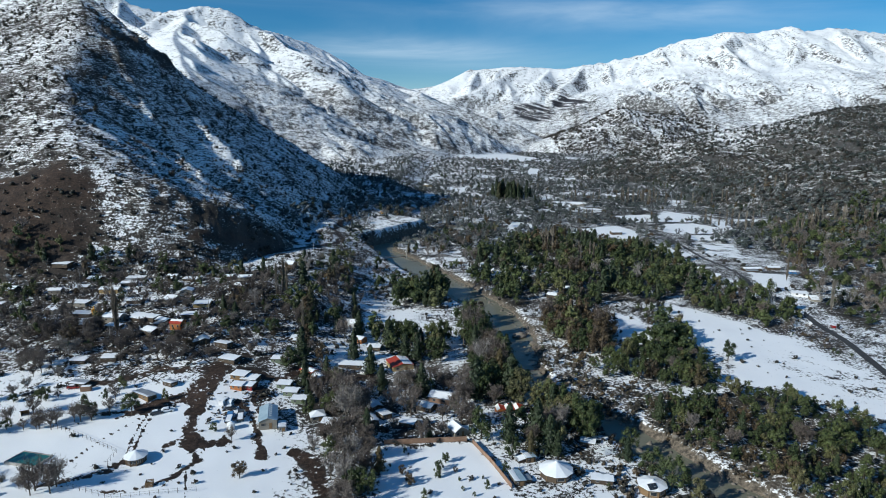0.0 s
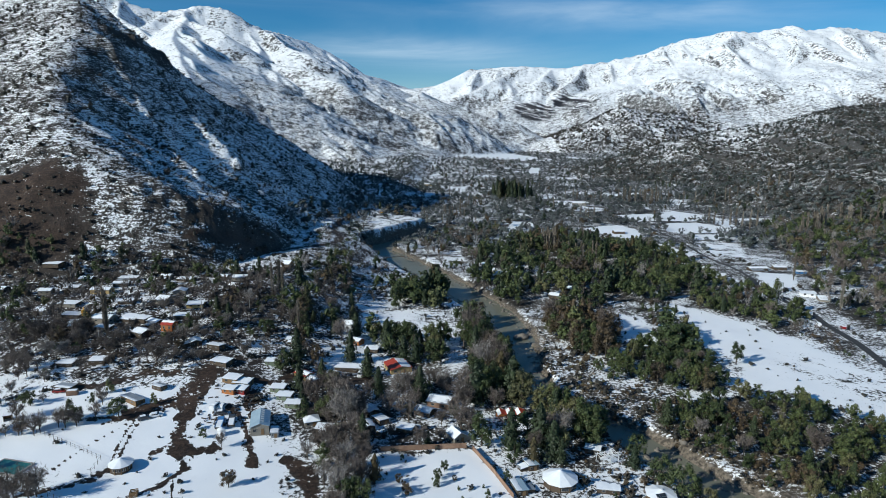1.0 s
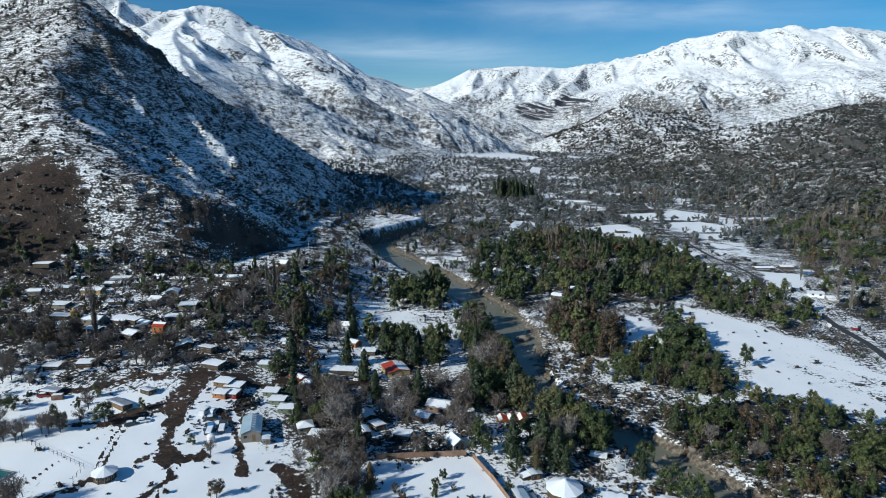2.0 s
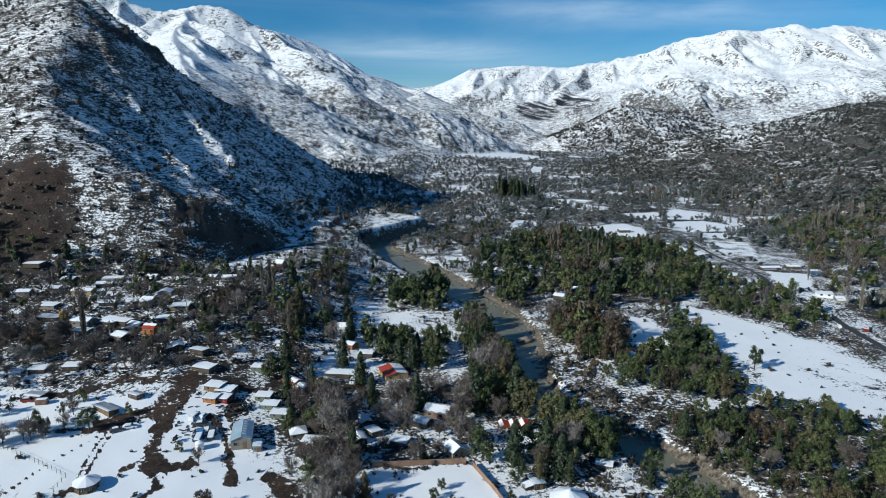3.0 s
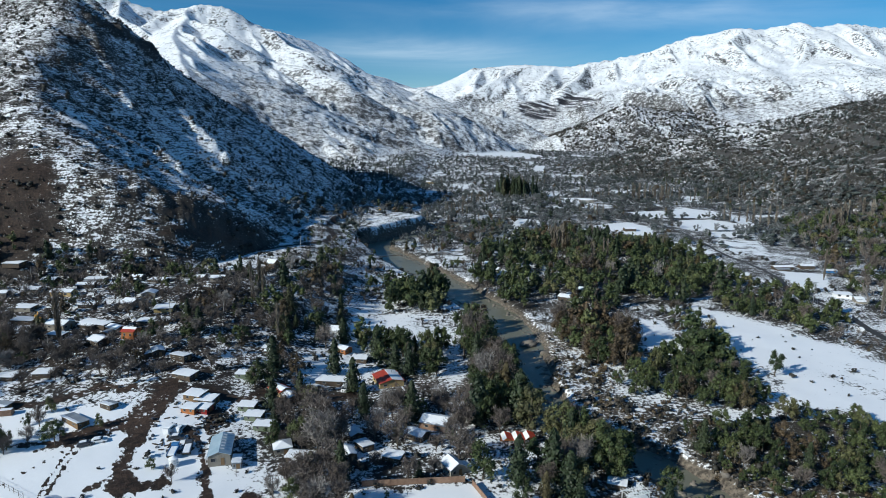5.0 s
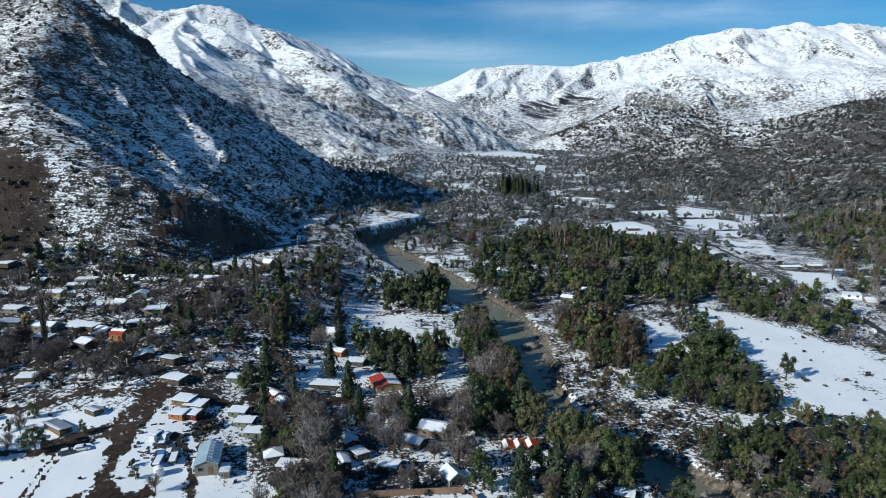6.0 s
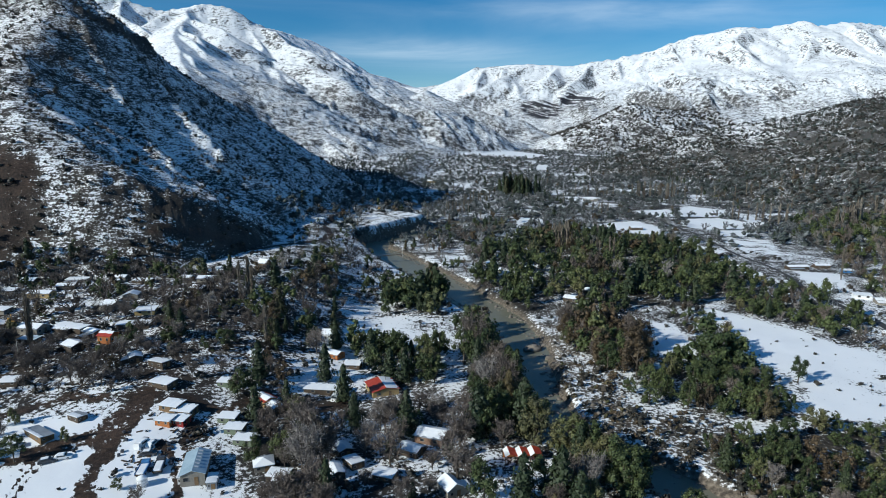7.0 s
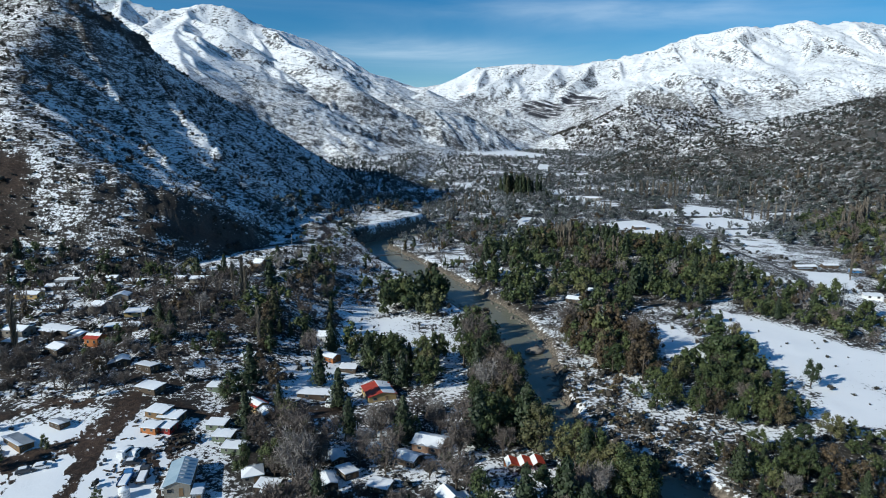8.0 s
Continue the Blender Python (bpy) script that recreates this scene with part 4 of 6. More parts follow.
def homes():
    grey, white = "low house with a snow-covered sheet roof among bare trees", "white-roofed house with weathered board walls under snow"
    # the village under the hill
    house(-139.2, 304.5, 11, 8, 2.8, 75, white, "gable", PLASTER, chimney=True)
    house(-121.7, 298.7, 8, 10, 2.8, 100, "house with ochre walls and a bright snowy roof", "shed", YELLOW)
    house(-136.9, 316.8, 8, 7, 2.6, 10, white, "gable", PLASTER)
    house(-156.4, 279.5, 8, 12, 3.0, 78, white, "gable", PLASTER, pitch=0.4)
    house(-142.6, 281.6, 6, 18, 2.6, 70, "long low house with a snowy sheet roof", "shed", WOOD)
    house(-119.4, 284.4, 6, 16, 2.6, 95, "long low shed with a snowy flat roof", "shed", WOOD)
    house(-122.5, 270.7, 6, 7, 4.2, 80, "two-storey orange house with a red half-snowy sheet roof", "gable", ORANGE, RED_ROOF, 0.45, 0.45, chimney=True)
    house(-131.4, 276.4, 6, 9, 2.6, 60, "dark brown house with a partly snowy roof", "gable", WOOD, snow=0.7)
    house(-222, 348, 7, 12, 2.6, 85, grey, "shed", WOOD)
    house(-206.3, 315.8, 6, 8, 2.7, 95, grey, "gable", PLASTER)
    house(-197.1, 324.1, 7, 8, 2.6, 100, grey, "shed", WOOD)
    house(-178.5, 318.3, 7, 13, 2.8, 88, "wide white-roofed house with tan walls", "gable", YELLOW)
    house(-199.9, 341.8, 7, 9, 2.6, 90, grey, "gable", WOOD)
    house(-178, 345, 6, 13, 2.6, 92, grey, "shed", PLASTER)
    house(-157, 346, 6, 7, 3.4, 90, "small cream house with a snowy roof at the hill's foot", "gable", PLASTER)
    house(-145, 343, 6, 11, 2.6, 80, grey, "shed", WOOD)
    house(-174.9, 331.1, 6, 10, 2.6, 100, grey, "gable", WOOD)
    house(-192.3, 291.1, 7, 9, 2.7, 88, grey, "shed", PLASTER)
    house(-174.4, 284.9, 6, 12, 2.6, 85, grey, "shed", WOOD)
    house(-168.9, 275.2, 7, 9, 2.5, 105, grey, "gable", WOOD)
    house(-131.9, 265.3, 8, 9, 2.6, 60, "small house with a broad snowy gable roof", "gable", WOOD)
    house(-105.3, 256.5, 5.5, 6.5, 2.6, 30, grey, "gable", WOOD)
    house(-88.9, 241.8, 6, 10, 2.5, 70, "long low house with a snowy roof among bare trees", "shed", WOOD)
    house(-95.4, 253.6, 5, 8.5, 2.5, 68, grey, "shed", WOOD)
    house(-137.8, 240.4, 6, 8, 2.5, 95, "low workshop with open front and a snowy roof", "shed", WOOD)
    house(-149.5, 238.4, 5, 8, 2.3, 88, grey, "shed", WOOD)
    house(-151.8, 270.6, 5, 9, 2.5, 80, grey, "shed", WOOD)
    house(-125, 347, 6, 7, 2.7, 85, grey, "gable", WOOD)
    house(-115, 346, 7, 10, 2.7, 95, grey, "gable", PLASTER)
    house(-97, 381, 7, 7, 3.5, 70, "tall-roofed cabin with a snowy steep roof", "gable", LOG, pitch=0.7)
    house(-67.8, 271.1, 5, 6, 2.4, 90, grey, "shed", WOOD)
    house(-184.1, 299, 7, 12, 2.6, 85, grey, "shed", PLASTER)
    house(-233.6, 320.2, 7, 10, 2.6, 85, grey, "gable", WOOD)
    house(-224.3, 295.8, 7, 10, 2.6, 92, grey, "shed", PLASTER)
    house(-111.2, 328.1, 7, 9, 2.6, 70, grey, "gable", WOOD)
    house(-157.6, 302.2, 6, 9, 2.6, 95, grey, "shed", WOOD)
    # round the yards
    house(-80.2, 228.9, 6, 8, 3.2, 75, "wooden cabin with orange walls and a snowy roof", "shed", LOG)
    house(-75.7, 227, 6, 8, 3.0, 80, "wooden cabin with orange walls and a snowy roof", "shed", LOG)
    house(-78.6, 221, 5, 6, 2.8, 80, "small kiosk of bright orange boards", "shed", ORANGE)
    house(-74.5, 221.7, 5, 5, 2.8, 80, "small red kiosk with a snowy flat roof", "shed", RED_PAINT)
    house(-60.9, 199.1, 7.6, 15, 4.0, 14, "long workshop with a blue-grey sheet roof and rooflights", "gable", PLASTER, BLUE_SHEET, 0.0, 0.36, "workshop")
    house(-54.9, 194.7, 3, 5.5, 2.4, 12, "lean-to shed with a striped snowy sheet roof", "shed", SHEET, name="shed")
    house(-62.9, 195.4, 2.4, 3.5, 2.3, 12, "white storage cabin beside the workshop", "shed", WHITE_PAINT, name="shed")
    house(-39, 251.1, 6, 15, 3.2, 84, "long single-storey hall with a snowy roof", "shed", WOOD)
    house(-45.8, 300.5, 6.5, 7.5, 4.5, 85, "narrow two-storey white house with a snowy roof", "gable", WHITE_PAINT, pitch=0.6)
    house(-40.7, 283.8, 6, 8, 2.6, 60, "brown wooden house with a snowy gable", "gable", ORANGE)
    house(-32.4, 275.4, 6, 8, 2.8, 85, "brown wooden cabin with a flat snowy roof", "shed", WOOD)
    house(-18.8, 254.2, 12, 13, 2.9, 22, "ochre house with one red and one snowy roof slope", "gable", YELLOW, RED_ROOF, 1.0, 0.22, chimney=True, bare_side=-1)
    house(-44.8, 203.5, 6.5, 6.5, 2.6, 20, "square cottage with a bluish snowy hipped roof", "hip", PLASTER, BLUE_SHEET, 0.9)
    house(-39.2, 198.3, 5, 7, 2.6, 82, "shed with a flat snowy roof", "shed", WOOD)
    house(-61.9, 225.7, 5, 7, 2.8, 85, "green holiday cabin with a flat snowy roof", "shed", GREEN_WALL, group="holiday cabins")
    house(-58.1, 220.4, 5, 7, 2.8, 85, "green holiday cabin with a flat snowy roof", "shed", GREEN_WALL, group="holiday cabins")
    house(-53.7, 215.2, 5, 7, 2.8, 85, "green holiday cabin with a flat snowy roof", "shed", GREEN_WALL, group="holiday cabins")
    house(-69.8, 246.9, 5, 7, 2.8, 85, "green holiday cabin with a flat snowy roof", "shed", GREEN_WALL, group="holiday cabins")
    house(-55.1, 239, 6, 9, 2.6, 50, "cottage with a partly red, partly snowy roof", "gable", YELLOW, RED_ROOF, 0.7)
    house(-50.5, 234.7, 5, 7, 2.6, 40, "cottage with a snowy gable roof", "gable", WOOD)
    house(-0.3, 219.6, 9, 11, 3.0, 70, "broad house with red-brown walls and a large snowy roof", "gable", ADOBE)
    house(-6, 212, 6, 8, 2.6, 60, "low house with a broken snowy roof", "gable", WOOD)
    house(5, 193, 6, 7, 3.0, 30, "cream cabin with a steep snowy gable", "gable", PLASTER, pitch=0.6)
    house(-25, 212, 5, 6, 2.5, 30, grey, "gable", WOOD)
    house(-21, 205, 5, 6, 2.5, 40, grey, "shed", WOOD)
    house(-25.1, 200.2, 5, 7, 2.5, 25, grey, "gable", WOOD)
    house(-12, 199, 5, 7, 2.5, 70, grey, "shed", WOOD)
    house(-110.4, 212.3, 4.5, 12, 1.9, 58, "unfinished shed of new yellow boards", "shed", LOG, snow=0.3, name="shed")
    house(-104.7, 221, 4, 6, 1.9, 65, "open log shed with a snowy roof", "shed", WOOD, snow=0.6, name="shed")
    house(-139, 220.2, 4, 8, 2.2, 80, "low reddish brown shed", "shed", WOOD, snow=0.4, name="shed")
    house(48, 186, 4, 6, 2.5, 70, "small riverside cabin with a snowy roof", "shed", WOOD)
    house(27, 176, 4, 5, 2.5, 20, "small shed with a blue-tinted sheet roof", "shed", WOOD, BLUE_SHEET, 0.6)
    house(22, 164, 4, 7, 2.4, 15, "small shed with a blue-tinted sheet roof", "shed", WOOD, BLUE_SHEET, 0.5)
    house(47, 164, 4, 8, 2.4, 80, "open shelter with a snowy flat roof", "shed", WOOD)
    # over the river
    house(228, 378, 7, 11, 3.6, 70, "modern white house with a flat snowy roof", "shed", WHITE_PAINT)
    house(232, 368, 6, 9, 2.8, 75, "cream bungalow with a snowy roof beside the road", "gable", PLASTER)
    house(189, 452, 6, 14, 2.8, 85, "long brown barn with a snowy roof", "gable", WOOD)
    house(234, 452, 6, 18, 2.8, 92, "row of brown timber stables with a snowy roof", "gable", WOOD)
    house(252, 455, 6, 12, 2.8, 85, "brown timber house with a snowy roof", "gable", WOOD)
    house(260, 441, 5, 9, 2.8, 80, "blue-walled store with a snowy roof", "shed", BLUE_PAINT)
    house(33, 440, 9, 12, 3.6, 75, "white house with a large snowy roof among evergreens", "gable", PLASTER)
    house(33, 462, 7, 8, 3.2, 75, white, "gable", PLASTER)
    house(70, 372, 8, 10, 2.8, 60, white, "gable", WOOD)
    house(81, 390, 7, 9, 2.8, 80, white, "gable", WOOD)
    house(179, 624, 9, 14, 3.2, 95, "farmhouse with a snowy roof by the far meadows", "gable", WOOD)
    house(299, 735, 6, 10, 2.6, 90, "brown farmhouse among the far meadows", "gable", WOOD)
    house(194, 880, 12, 24, 5, 85, "far white building with a snowy roof", "gable", PLASTER)
    house(-30, 1190, 14, 18, 5, 70, "far house with a pinkish wall among trees", "gable", YELLOW)
    # round huts
    round_house(-94.6, 173.3, 2.9, 2.1, 10, "round timber hut with a snowy conical roof in the meadow", 10, 0.38, WOOD, 3)
    round_house(34, 167, 4.6, 2.2, 8, "round pavilion with a wide white snowy roof", 10, 0.42, WOOD, 2)
    round_house(60, 159, 3.7, 2.5, 12, "octagonal cabin with big windows and a snowy roof", 8, 0.25, LOG, 3)


homes()


# ---- plants ----
ICO_V = np.array([(0, 0, 1), *[(0.894 * math.cos(a), 0.894 * math.sin(a), 0.447) for a in np.arange(5) * 1.2566],
                  *[(0.894 * math.cos(a), 0.894 * math.sin(a), -0.447) for a in np.arange(5) * 1.2566 + 0.6283], (0, 0, -1)])
ICO_T = np.array([f for k in range(5) for f in ((0, 1 + k, 1 + (k + 1) % 5), (1 + k, 6 + k, 1 + (k + 1) % 5), (6 + k, 6 + (k + 1) % 5, 1 + (k + 1) % 5),
                                                (11, 6 + (k + 1) % 5, 6 + k))])


def joined(pieces):
    verts, tris, n = [], [], 0
    for v, t in pieces:
        verts.append(v)
        tris.append(t + n)
        n += len(v)
    return np.concatenate(verts), np.concatenate(tris)


def unit(v):
    return v / np.maximum(np.linalg.norm(v, axis=-1, keepdims=True), 1e-9)


def leaf_sprays(p, normal, size, rng, long=1.0):
    """Small three-cornered sprays of leaves at points p, facing along normal."""
    t = unit(np.cross(normal, rng.normal(size=p.shape)))
    b = np.cross(normal, t)
    s = (size * rng.uniform(0.6, 1.3, len(p)))[:, None]
    lift = normal * s * 0.3
    v = np.stack([p - t * s - b * s * 0.6 * long, p + t * s - b * s * 0.6 * long + lift, p + b * s * 1.1 * long + lift], 1).reshape(-1, 3)
    return v, np.arange(len(v)).reshape(-1, 3)


OCTA_V = np.array([(1, 0, 0), (0, 1, 0), (-1, 0, 0), (0, -1, 0), (0, 0, 1), (0, 0, -1)], float)
OCTA_T = np.array([(0, 1, 4), (1, 2, 4), (2, 3, 4), (3, 0, 4), (1, 0, 5), (2, 1, 5), (3, 2, 5), (0, 3, 5)])


def lobed_crown(rng, height, wide, lobes, leaves, size, low=0.16, core=0.82, rough=False):
    """A crown of several rounded masses set with sprays; height 1 m in unit scale is the tree's height."""
    ang = rng.uniform(0, 2 * np.pi, lobes) + np.arange(lobes) * 2.4
    up = np.sort(rng.uniform(0, 1, lobes))
    spread = wide * np.sqrt(np.clip(1 - (1.7 * up - 0.7) ** 2, 0.02, 1)) * rng.uniform(0.2, 0.95, lobes)
    r = wide * rng.uniform(0.55, 1.0, lobes) * (1 - 0.35 * up) * 1.05 / math.sqrt(lobes / 2.6)
    c = np.stack([spread * np.cos(ang), spread * np.sin(ang), height * (low + 0.12 + (0.9 - low - 0.16) * up)], 1)
    pick = rng.choice(lobes, leaves, p=r**2 / (r**2).sum())
    d = rng.normal(size=(leaves, 3))
    d[:, 2] = d[:, 2] * 0.9 + 0.35
    d = unit(d)
    p = c[pick] + d * (r[pick] * rng.uniform(0.7, 1.35, leaves))[:, None] * (1, 1, 1.2)
    pieces = [leaf_sprays(p, unit(d + 0.55 * rng.normal(size=d.shape)), size, rng)]
    body, faces = (OCTA_V * 1.15, OCTA_T) if rough else (ICO_V, ICO_T)
    for k in range(lobes):
        pieces.append((c[k] + body * r[k] * core * rng.uniform(0.8, 1.1, (len(body), 1)) * (1, 1, 1.1), faces))
    return joined(pieces)


def conifer_crown(rng, height, wide, leaves, size):
    z = rng.uniform(0, 1, leaves) ** 1.25
    ang = rng.uniform(0, 2 * np.pi, leaves)
    wob = 1 + 0.3 * np.sin(ang * 3 + z * 17) + 0.2 * np.sin(z * 43 + ang)
    r = wide * (1 - z) ** 0.75 * wob * rng.uniform(0.5, 1.0, leaves) + 0.12
    p = np.stack([r * np.cos(ang), r * np.sin(ang), height * (0.1 + 0.9 * z)], 1)
    n = unit(np.stack([np.cos(ang), np.sin(ang), 0.5 + 0 * z], 1) + 0.4 * rng.normal(size=p.shape))
    pieces = [leaf_sprays(p, n, size, rng, 1.3)]
    for k in range(5):
        s = 0.12 + 0.17 * k
        pieces.append((np.array((0, 0, height * (s + 0.08))) + ICO_V * (1, 1, 1.6) * wide * (1 - s) ** 0.8 * 0.62, ICO_T))
    return joined(pieces)


def slivers(a, b, w, rng):
    """Thin flat twigs from a to b."""
    side = unit(np.cross(b - a, rng.normal(size=a.shape))) * np.asarray(w)[:, None]
    v = np.stack([a - side, a + side, b], 1).reshape(-1, 3)
    return v, np.arange(len(v)).reshape(-1, 3)


def bare_crown(rng, height, wide, limbs, twigs, w):
    """Forking limbs and a haze of bare twigs."""
    a, b, width = [], [], []
    base = np.array((0, 0, 0.22 * height))
    for _ in range(limbs):
        ang, up = rng.uniform(0, 2 * np.pi), rng.uniform(0.35, 1.0)
        tip = np.array((math.cos(ang) * wide * (1.1 - 0.6 * up), math.sin(ang) * wide * (1.1 - 0.6 * up), height * (0.35 + 0.6 * up)))
        start = base * rng.uniform(0.9, 1.7)
        bend = (start + tip) / 2 + rng.normal(size=3) * 0.07 * height
        for p, q, f in ((start, bend, 3.2), (bend, tip, 2.0)):
            a.append(p), b.append(q), width.append(w * f)
        for _ in range(5):
            s = rng.uniform(0.25, 1)
            p = bend + (tip - bend) * s
            q = p + unit(rng.normal(size=3) + (0, 0, 0.5) + 1.2 * unit(tip - bend)) * height * rng.uniform(0.1, 0.2)
            a.append(p), b.append(q), width.append(w * 1.4)
    a, b, width = np.array(a), np.array(b), np.array(width)
    pick = rng.integers(0, len(a), twigs)
    s = rng.uniform(0.2, 1, (twigs, 1))
    p = a[pick] + (b[pick] - a[pick]) * s + rng.normal(size=(twigs, 3)) * 0.05 * height
    q = p + unit(rng.normal(size=p.shape) + (0, 0, 0.45) + 0.7 * unit(p - (0, 0, 0.45 * height))) * height * rng.uniform(0.06, 0.15, (twigs, 1))
    return joined([slivers(a, b, width, rng), slivers(a + 0.01, b, width, rng), slivers(p, q, np.full(twigs, w), rng)])


def poplar_crown(rng, height, wide, twigs, w):
    z = rng.uniform(0.08, 0.9, twigs)
    ang = rng.uniform(0, 2 * np.pi, twigs)
    r = wide * np.minimum(1, 5 * (1 - z)) * rng.uniform(0.1, 1, twigs)
    p = np.stack([0.35 * r * np.cos(ang), 0.35 * r * np.sin(ang), height * z], 1)
    q = np.stack([r * np.cos(ang), r * np.sin(ang), height * np.minimum(z + rng.uniform(0.08, 0.2, twigs), 1.0)], 1)
    return joined([slivers(p, q, np.full(twigs, w), rng)])


def trunk_mesh(height, r, fork=0):
    """A tapered trunk with limbs that reach into the crown."""
    bm = bmesh.new()
    rod(bm, (0, 0, -0.4), (0.05 * height * 0.3, 0, 0.45 * height), r, r * 0.6, 7)
    rod(bm, (0.05 * height * 0.3, 0, 0.44 * height), (0, 0.02 * height, 0.8 * height), r * 0.6, r * 0.2, 6)
    for k in range(fork):
        ang = k * 2.4
        rod(bm, (0, 0, (0.2 + 0.06 * k) * height), (0.2 * height * math.cos(ang), 0.2 * height * math.sin(ang), (0.48 + 0.06 * k) * height), r * 0.45, r * 0.15, 5)
    me = bpy.data.meshes.new("trunk")
    bm.to_mesh(me)
    bm.free()
    me.materials.append(BARK)
    return me


KINDS = ["evergreen", "conifer", "bare", "poplar", "rust"]
LABELS = {
    "evergreen": ("evergreen_tree", "dense dark green evergreen tree with a rounded uneven crown", "evergreen trees"),
    "conifer": ("conifer_tree", "tall dark conifer with a ragged pointed crown", "conifers"),
    "bare": ("bare_tree", "leafless grey-brown tree with a haze of twigs", "bare trees"),
    "poplar": ("poplar_tree", "slim leafless poplar with upright pale branches", "poplars"),
    "rust": ("rusty_tree", "broad tree with rust-brown withered leaves", "rusty trees"),
}
LEAVES = {"evergreen": LEAF, "conifer": NEEDLE, "bare": TWIG, "poplar": POPLAR_TWIG, "rust": RUST}


def crown_of(kind, rng, fine):
    """A crown for a tree 10 m high; fine 2: seen near, 1: middle, 0: far away."""
    if kind in ("evergreen", "rust"):
        return lobed_crown(rng, 10, rng.uniform(3.0, 3.9), (4, 8, 20)[fine], (30, 220, 1500)[fine], (1.2, 0.46, 0.185)[fine], 0.06, (0.85, 0.8, 0.72)[fine], fine < 2)
    if kind == "conifer":
        return conifer_crown(rng, 10, rng.uniform(2.1, 2.9), (26, 130, 950)[fine], (1.1, 0.62, 0.26)[fine])
    if kind == "bare":
        return bare_crown(rng, 10, rng.uniform(3.4, 4.4), (4, 7, 13)[fine], (40, 200, 1020)[fine], (0.36, 0.16, 0.08)[fine])
    return poplar_crown(rng, 10, rng.uniform(0.55, 0.8), (60, 110, 360)[fine], (0.22, 0.13, 0.065)[fine])


def prototypes(seed):
    made = {}
    for kind in KINDS:
        rng = np.random.default_rng(seed + KINDS.index(kind))
        variants = []
        for k in range(4 if kind in ("evergreen", "bare") else 2):
            crown = mesh_of("crown", *crown_of(kind, rng, 2), LEAVES[kind])
            slim = kind in ("poplar", "conifer")
            variants.append((trunk_mesh(10, 0.16 if slim else 0.24, 0 if slim else 4), crown))
        made[kind] = variants
    return made


PROTO = prototypes(100)


def tree(kind, x, y, height, turn, variant, lean=1.0, z=None, label=""):
    """One tree, with its trunk and crown."""
    name, text, group = LABELS[kind]
    ob = new(name)
    s = height / 10
    ob.matrix_world = pose(x, y, (height_at(x, y) if z is None else z) - 0.1, 0, 0, turn) @ Matrix.Diagonal((s * lean, s * lean, s, 1))
    trunk, crown = PROTO[kind][variant % len(PROTO[kind])]
    new("trunk", trunk).parent = ob
    new("crown", crown).parent = ob
    return tagged(ob, label or text, "tree", group)


def scatter(name, label, category, rows, kinds_of, material):
    """Many plants in one mesh: rows of x, y, z, scale, turn, tint, width; kinds_of: the shapes to take in turn."""
    rows = np.asarray(rows, float)
    if not len(rows):
        return
    pieces, tints = [], []
    for k, (v, t) in enumerate(kinds_of):
        r = rows[k::len(kinds_of)]
        if not len(r):
            continue
        c, s = np.cos(r[:, 4])[:, None], np.sin(r[:, 4])[:, None]
        wide = (r[:, 3] * r[:, 6])[:, None]
        x = (v[:, 0] * c - v[:, 1] * s) * wide + r[:, 0:1]
        y = (v[:, 0] * s + v[:, 1] * c) * wide + r[:, 1:2]
        z = v[:, 2] * r[:, 3:4] + r[:, 2:3]
        pieces.append((np.stack([x, y, z], -1).reshape(-1, 3), (t[None] + np.arange(len(r))[:, None, None] * len(v)).reshape(-1, 3)))
        tints.append(np.repeat(r[:, 5], len(v)))
    me = mesh_of(name, *joined(pieces), material, np.concatenate(tints))
    tagged(new(name, me), label, category, "", "stuff")


def in_polygon(x, y, corners):
    odd = np.zeros(np.shape(x), bool)
    for (ax, ay), (bx, by) in zip(corners, corners[1:] + corners[:1]):
        if ay != by:
            odd ^= ((ay > y) != (by > y)) & (x < (bx - ax) * (y - ay) / (by - ay) + ax)
    return odd


def free_ground(x, y, margin=0.0, fields=True):
    """Where a tree may stand: off the river, the road, the mud, the meadows and the houses."""
    d, (half,) = polyline_distance(x, y, RIVER)
    ok = d > half + 3.5
    d, _ = polyline_distance(x, y, [(*p, 0) for p in ROAD])
    ok &= d > 5.0
    for points, half in TRACKS:
        d, _ = polyline_distance(x, y, [(*p, 0) for p in points])
        ok &= d > half + 1.0
    if fields:
        for corners in FIELDS:
            ok &= ~in_polygon(x, y, corners)
    for hx, hy, r in KEEP_CLEAR:
        ok &= np.hypot(x - hx, y - hy) > r + margin
    return ok


